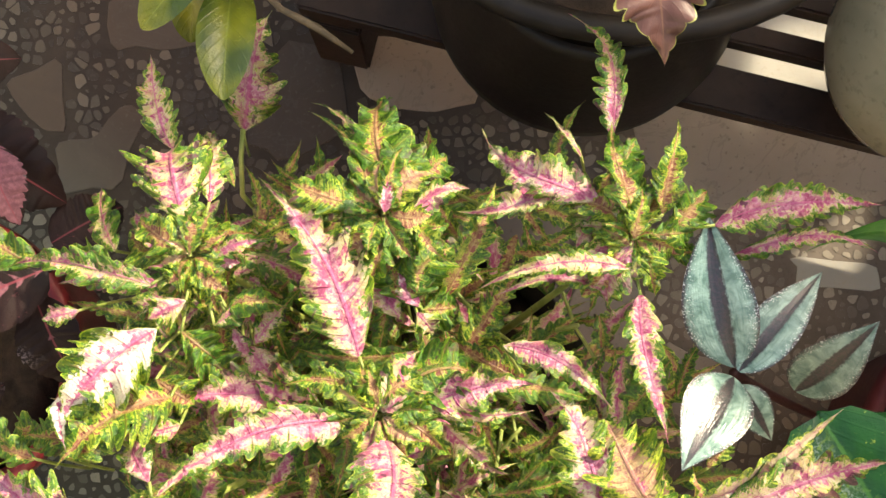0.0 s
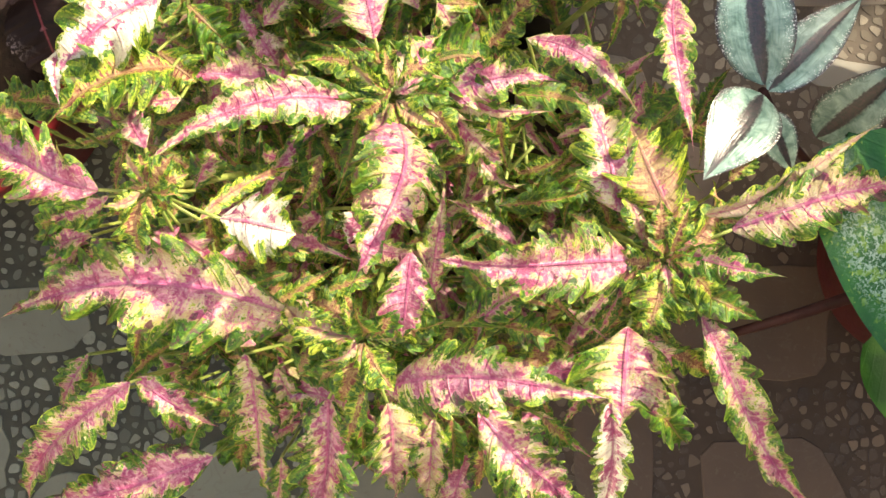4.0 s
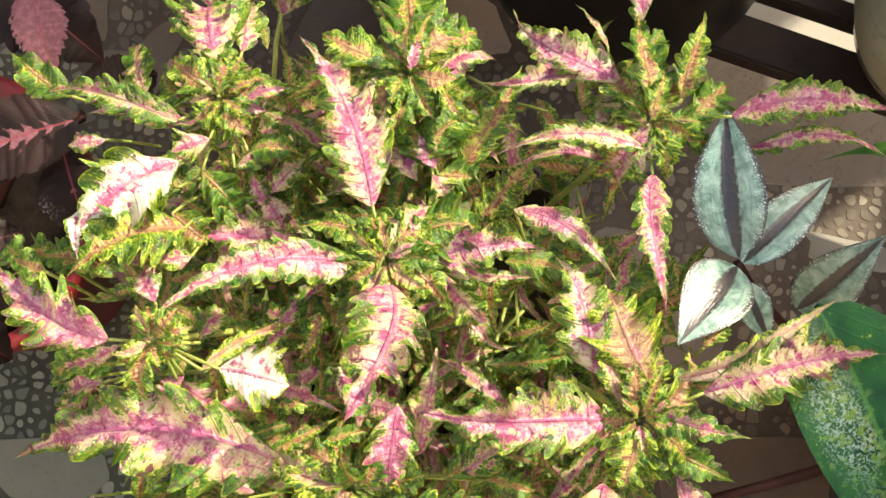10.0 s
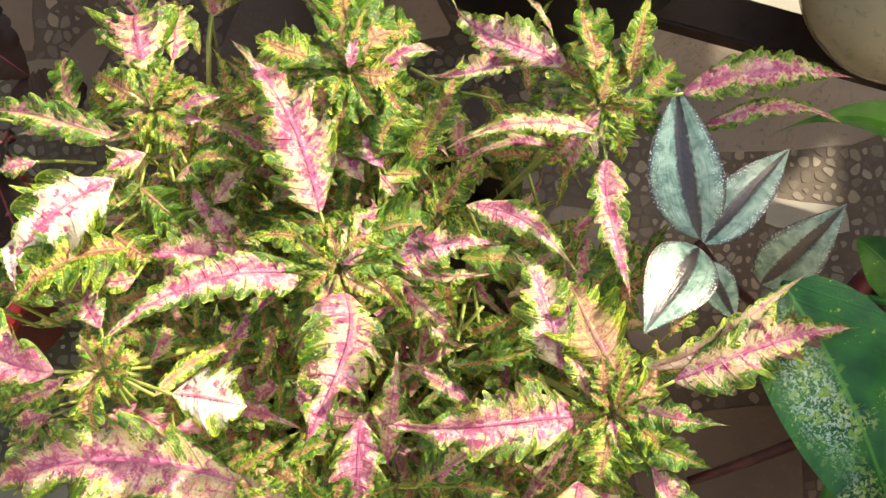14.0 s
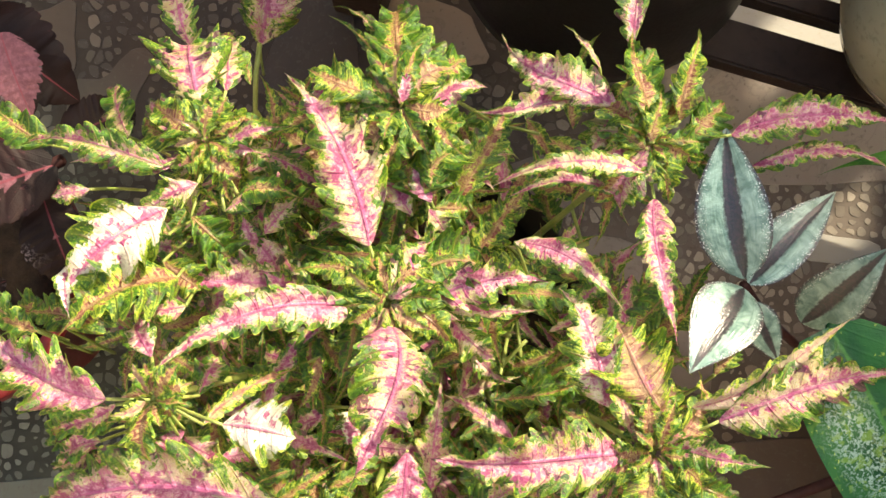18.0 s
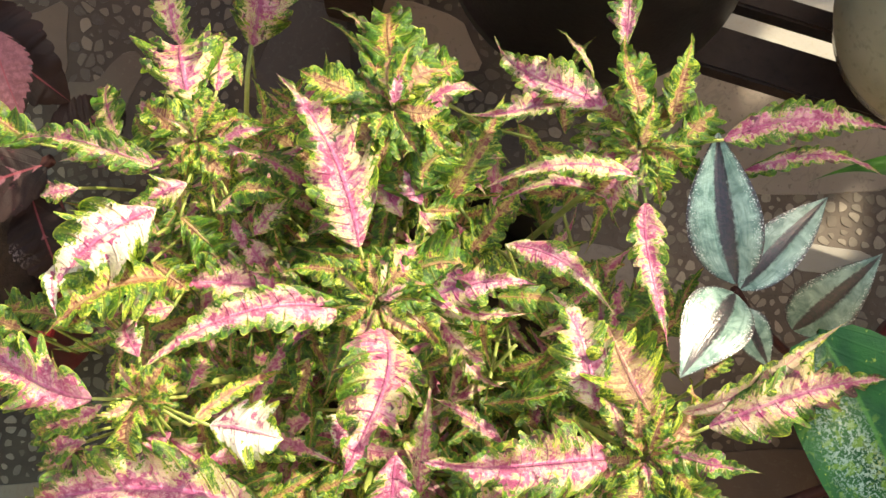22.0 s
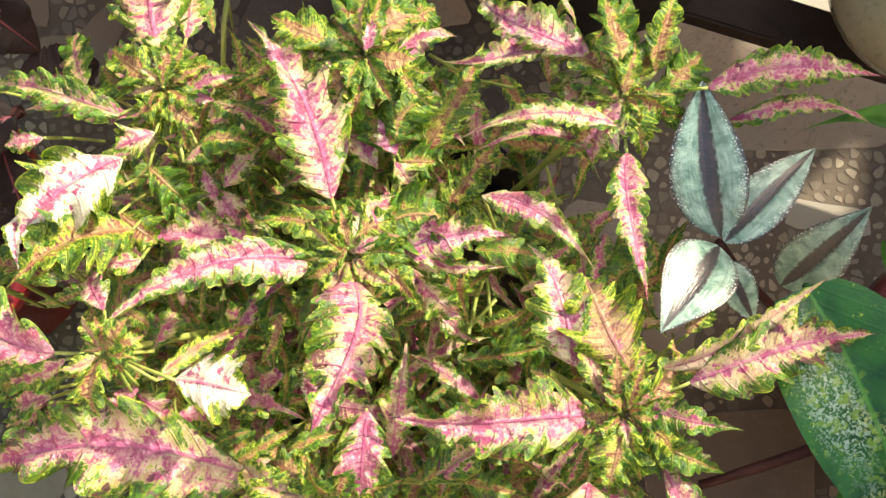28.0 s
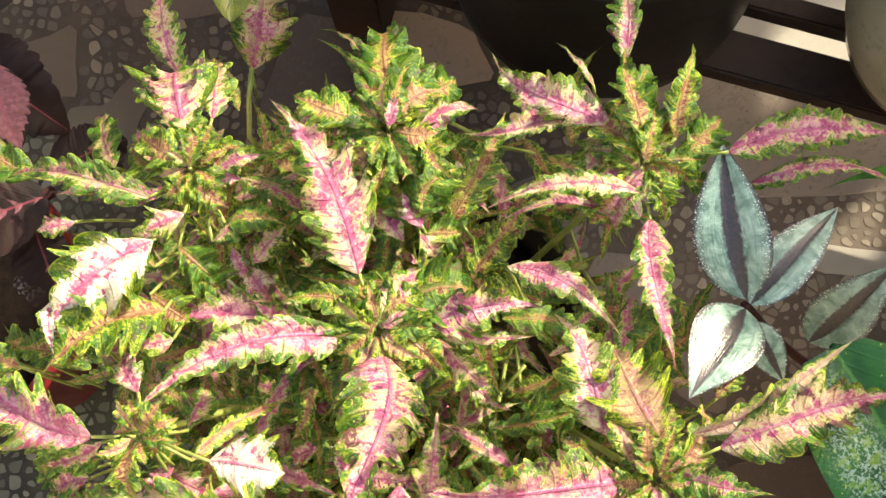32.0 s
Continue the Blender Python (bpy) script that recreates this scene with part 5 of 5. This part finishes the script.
# ---- glossy shrub with a bare twig behind the coleus ----
shrub = thing("glossy_shrub", "shrub with thick glossy green and yellow leaves on a twig", "shrub")
twig = part("twig", tube(bmesh.new(), [(-0.120, 0.240, 0.0), (-0.115, 0.215, 0.12), (-0.105, 0.165, 0.24), (-0.088, 0.122, 0.310), (-0.065, 0.096, 0.316), (-0.050, 0.088, 0.312), (-0.035, 0.077, 0.310)], [0.006, 0.005, 0.0034, 0.0022, 0.0014, 0.0019, 0.0009], 8), BARK, shrub, "brown bare twig")
for base, tip, w in (
        ((-0.088, 0.114, 0.296), (-0.091, 0.058, 0.312), 0.038),
        ((-0.094, 0.125, 0.312), (-0.127, 0.092, 0.305), 0.031),
        ((-0.085, 0.123, 0.317), (-0.054, 0.104, 0.312), 0.026),
        ((-0.057, 0.118, 0.315), (-0.007, 0.104, 0.308), 0.031),
        ((-0.099, 0.132, 0.310), (-0.111, 0.092, 0.277), 0.031)):
    part("leaf", blade(base, tip, w * 0.68, outline_blunt, 0, 0, 0.08, 0, 0, 0.45, 0.01, 0.05, 8, 24), GLOSSY, twig)

# ---- maroon coleus in a red pot ----
maroon = thing("maroon_coleus", "dark maroon coleus with pink leaf hearts in a red pot", "plant")
MX, MY = -0.268, -0.046
bm = lathe(bmesh.new(), [(0.056, 0.0), (0.060, 0.004), (0.072, 0.160), (0.078, 0.162), (0.079, 0.186), (0.072, 0.188), (0.068, 0.160)], (MX, MY))
part("pot", bm, RED_PLASTIC, maroon, "dull red plastic flower pot")
bm = lathe(bmesh.new(), [(0.067, 0.1605), (0.05, 0.165), (0.004, 0.168)], (MX, MY), 32)
part("soil", bm, SOIL, maroon, "damp dark potting soil")
# stem foot, stem top, and its leaves: base, tip, width, how far the rose heart reaches
for foot, top, leaves in (
        ((-0.01, 0.02), (-0.235, 0.065, 0.290), (((-0.250, 0.078, 0.285), (-0.188, 0.088, 0.280), 0.052, 0.22), ((-0.203, 0.048, 0.286), (-0.189, 0.011, 0.280), 0.027, 1.75), ((-0.224, 0.058, 0.276), (-0.172, 0.022, 0.266), 0.048, 0.1), ((-0.238, 0.08, 0.285), (-0.255, 0.13, 0.275), 0.045, 0.1))),
        ((0.02, 0.01), (-0.178, -0.006, 0.268), (((-0.180, -0.008, 0.268), (-0.244, -0.034, 0.262), 0.042, 0.48), ((-0.190, -0.020, 0.255), (-0.176, -0.062, 0.235), 0.034, 0.15), ((-0.180, 0.004, 0.262), (-0.150, 0.022, 0.246), 0.032, 0.1))),
        ((0.03, -0.02), (-0.246, -0.085, 0.265), (((-0.244, -0.080, 0.262), (-0.206, -0.060, 0.250), 0.034, 0.3), ((-0.248, -0.092, 0.258), (-0.210, -0.122, 0.235), 0.034, 0.55), ((-0.255, -0.09, 0.262), (-0.300, -0.11, 0.25), 0.036, 0.3), ((-0.255, -0.080, 0.262), (-0.295, -0.05, 0.25), 0.036, 0.3)))):
    s = part("stem", tube(bmesh.new(), bend((MX + foot[0], MY + foot[1], 0.165), top, 0.02, 8), 0.003, 7), RED_STEM, maroon)
    for base, tip, w, reach in leaves:
        leaf = part("leaf", blade(base, tip, w, outline_heart, 11, 0.09, 0.10, 0, 0, 0.2, 0.02, 0.3, 10), MAROON, s, "dark maroon leaf with a rose pink heart" if reach > 0.5 else "dark maroon leaf")
        leaf.color = (reach, reach, reach, 1.0)


# ---- terrazzo floor: marble slabs and chips ----
def flat_piece(points, low, high, inset):
    bm = bmesh.new()
    n = len(points)
    cx, cy = sum(p[0] for p in points) / n, sum(p[1] for p in points) / n
    shrink = lambda p: (cx + (p[0] - cx) * (1 - inset), cy + (p[1] - cy) * (1 - inset))
    a = [bm.verts.new((*p, low)) for p in points]
    b = [bm.verts.new((*p, high - 0.0004)) for p in points]
    c = [bm.verts.new((*shrink(p), high)) for p in points]
    for lo, hi in ((a, b), (b, c)):
        for k in range(n):
            bm.faces.new((lo[k], lo[(k + 1) % n], hi[(k + 1) % n], hi[k]))
    bm.faces.new(c)
    return bm


def ragged(points, amount=0.003):
    """Broken edges: a point between each two corners, pushed about, and corners cut."""
    out = []
    for (x0, y0), (x1, y1) in zip(points, points[1:] + points[:1]):
        out.append((x0 * 0.88 + x1 * 0.12, y0 * 0.88 + y1 * 0.12))
        out.append(((x0 + x1) / 2 + random.uniform(-amount, amount), (y0 + y1) / 2 + random.uniform(-amount, amount)))
        out.append((x0 * 0.12 + x1 * 0.88, y0 * 0.12 + y1 * 0.88))
    return out


random.seed(11)
SLABS = []


def slab(*points, material=SLAB, label=""):
    SLABS.append(points)
    part("slab", flat_piece(ragged(list(points)), -0.003, 0.0006, 0.015), material, floor, label, False)


slab((-0.320, -0.169), (-0.230, -0.159), (-0.213, -0.184), (-0.226, -0.200), (-0.272, -0.205))
slab((-0.250, -0.298), (-0.236, -0.277), (-0.208, -0.276), (-0.182, -0.305), (-0.182, -0.350), (-0.252, -0.350))
slab((-0.163, -0.283), (-0.142, -0.256), (-0.105, -0.242), (-0.094, -0.280), (-0.103, -0.298), (-0.131, -0.301))
slab((-0.071, -0.242), (-0.020, -0.228), (0.037, -0.229), (0.088, -0.320), (-0.062, -0.333))
slab((0.085, -0.205), (0.134, -0.195), (0.139, -0.315), (0.098, -0.319))
slab((0.167, -0.245), (0.240, -0.239), (0.272, -0.303), (0.171, -0.312))
slab((0.134, -0.152), (0.180, -0.135), (0.250, -0.132), (0.245, -0.200), (0.200, -0.205), (0.141, -0.189))
slab((-0.330, -0.234), (-0.268, -0.239), (-0.261, -0.260), (-0.263, -0.288), (-0.330, -0.298))
slab((-0.213, 0.190), (-0.124, 0.215), (-0.118, 0.161), (-0.174, 0.152), (-0.212, 0.154))
slab((-0.282, 0.136), (-0.244, 0.152), (-0.242, 0.101), (-0.256, 0.102), (-0.272, 0.118), material=SHADED_TAN_SLAB, label="shade-toned tan slab")
slab((-0.099, 0.157), (-0.063, 0.148), (-0.057, 0.095), (-0.102, 0.075), (-0.127, 0.090))
slab((-0.053, 0.159), (0.013, 0.145), (0.029, 0.110), (-0.005, 0.104), (-0.049, 0.117), material=SUNLIT_TAN_SLAB, label="sun-toned tan slab")
slab((0.033, 0.040), (0.081, 0.053), (0.083, 0.008), (0.043, 0.010))
slab((0.128, 0.130), (0.318, 0.082), (0.300, 0.035), (0.183, 0.030), (0.130, 0.069))
slab((0.139, -0.049), (0.178, -0.065), (0.168, -0.108), (0.136, -0.092))
slab((0.092, -0.002), (0.126, -0.010), (0.128, -0.085), (0.078, -0.112), (0.072, -0.040))
slab((-0.250, 0.094), (-0.224, 0.096), (-0.205, 0.118), (-0.190, 0.110), (-0.208, 0.062), (-0.248, 0.060))
slab((0.140, 0.138), (0.305, 0.088), (0.340, 0.090), (0.340, 0.240), (0.110, 0.260), material=PALE_SLAB, label="pale cream marble slab")
# pale piece standing in for a sun patch on the floor
slab((0.224, 0.002), (0.280, -0.006), (0.282, -0.024), (0.228, -0.018), material=PALE_SLAB, label="pale cream marble slab")
slab((-0.090, -0.180), (0.010, -0.200), (0.060, -0.140), (0.030, 0.000), (-0.080, 0.020))


def inside(x, y, poly, grow=0.006):
    cx, cy = sum(p[0] for p in poly) / len(poly), sum(p[1] for p in poly) / len(poly)
    size = max(math.hypot(p[0] - cx, p[1] - cy) for p in poly)
    k = size / (size + grow)
    x, y = cx + (x - cx) * k, cy + (y - cy) * k
    hit = False
    for (x0, y0), (x1, y1) in zip(poly, poly[1:] + poly[:1]):
        if (y0 > y) != (y1 > y) and x < (x1 - x0) * (y - y0) / (y1 - y0) + x0:
            hit = not hit
    return hit


# stones packed edge to edge: cells of a jittered grid, each shrunk and cut to its neighbours
STEP, NX, NY = 0.0076, 136, 121
seeds = {(i, j): (-0.515 + STEP * (i + random.uniform(0.05, 0.95)), -0.475 + STEP * (j + random.uniform(0.05, 0.95))) for i in range(NX) for j in range(NY)}


def cell(i, j):
    x, y = seeds[i, j]
    poly = [(x - STEP, y - STEP), (x + STEP, y - STEP), (x + STEP, y + STEP), (x - STEP, y + STEP)]
    for di in range(-2, 3):
        for dj in range(-2, 3):
            other = seeds.get((i + di, j + dj))
            if other is None or (di == 0 and dj == 0):
                continue
            nx, ny = other[0] - x, other[1] - y
            lim = (nx * (other[0] + x) + ny * (other[1] + y)) / 2
            cut = []
            for (ax, ay), (bx, by) in zip(poly, poly[1:] + poly[:1]):
                da, db = nx * ax + ny * ay - lim, nx * bx + ny * by - lim
                if da <= 0:
                    cut.append((ax, ay))
                if (da < 0) != (db < 0):
                    q = da / (da - db)
                    cut.append((ax + (bx - ax) * q, ay + (by - ay) * q))
            poly = cut
            if len(poly) < 3:
                return []
    cx, cy = sum(p[0] for p in poly) / len(poly), sum(p[1] for p in poly) / len(poly)
    k = random.choice((0.30, 0.46, 0.62, 0.74, 0.84, 0.90))
    poly = [(cx + (px - cx) * k, cy + (py - cy) * k) for px, py in poly]
    return [(ax + (bx - ax) * q, ay + (by - ay) * q) for (ax, ay), (bx, by) in zip(poly, poly[1:] + poly[:1]) for q in (0.22, 0.78)]


nearest = lambda x, y: (y < -0.17 and -0.29 < x < -0.12) or (y > 0.10 and -0.25 < x < -0.10) or (0.23 < x < 0.32 and -0.02 < y < 0.05)
verts, faces, singles = [], [], 0
for (i, j), (x, y) in seeds.items():
    if any(inside(x, y, list(p)) for p in SLABS):
        continue
    line = cell(i, j)
    if len(line) < 4:
        continue
    if nearest(x, y) and singles < 295:
        singles += 1
        part("chip", flat_piece(line, -0.002, 0.0003, 0.1), CHIP, floor, "", False)
        continue
    b, n = len(verts), len(line)
    cx, cy = sum(p[0] for p in line) / n, sum(p[1] for p in line) / n
    verts += [(px, py, -0.002) for px, py in line] + [(cx + (px - cx) * 0.94, cy + (py - cy) * 0.94, 0.0003) for px, py in line]
    faces += [(b + k, b + (k + 1) % n, b + n + (k + 1) % n, b + n + k) for k in range(n)] + [tuple(range(b + n, b + 2 * n))]
mesh = bpy.data.meshes.new("chip_bed")
mesh.from_pydata(verts, [], faces)
mesh.materials.append(CHIPS)
bed = new("chip_bed", mesh)
bed.parent = floor
tagged(bed, "small grey and brown marble chips", "", "", "stuff")
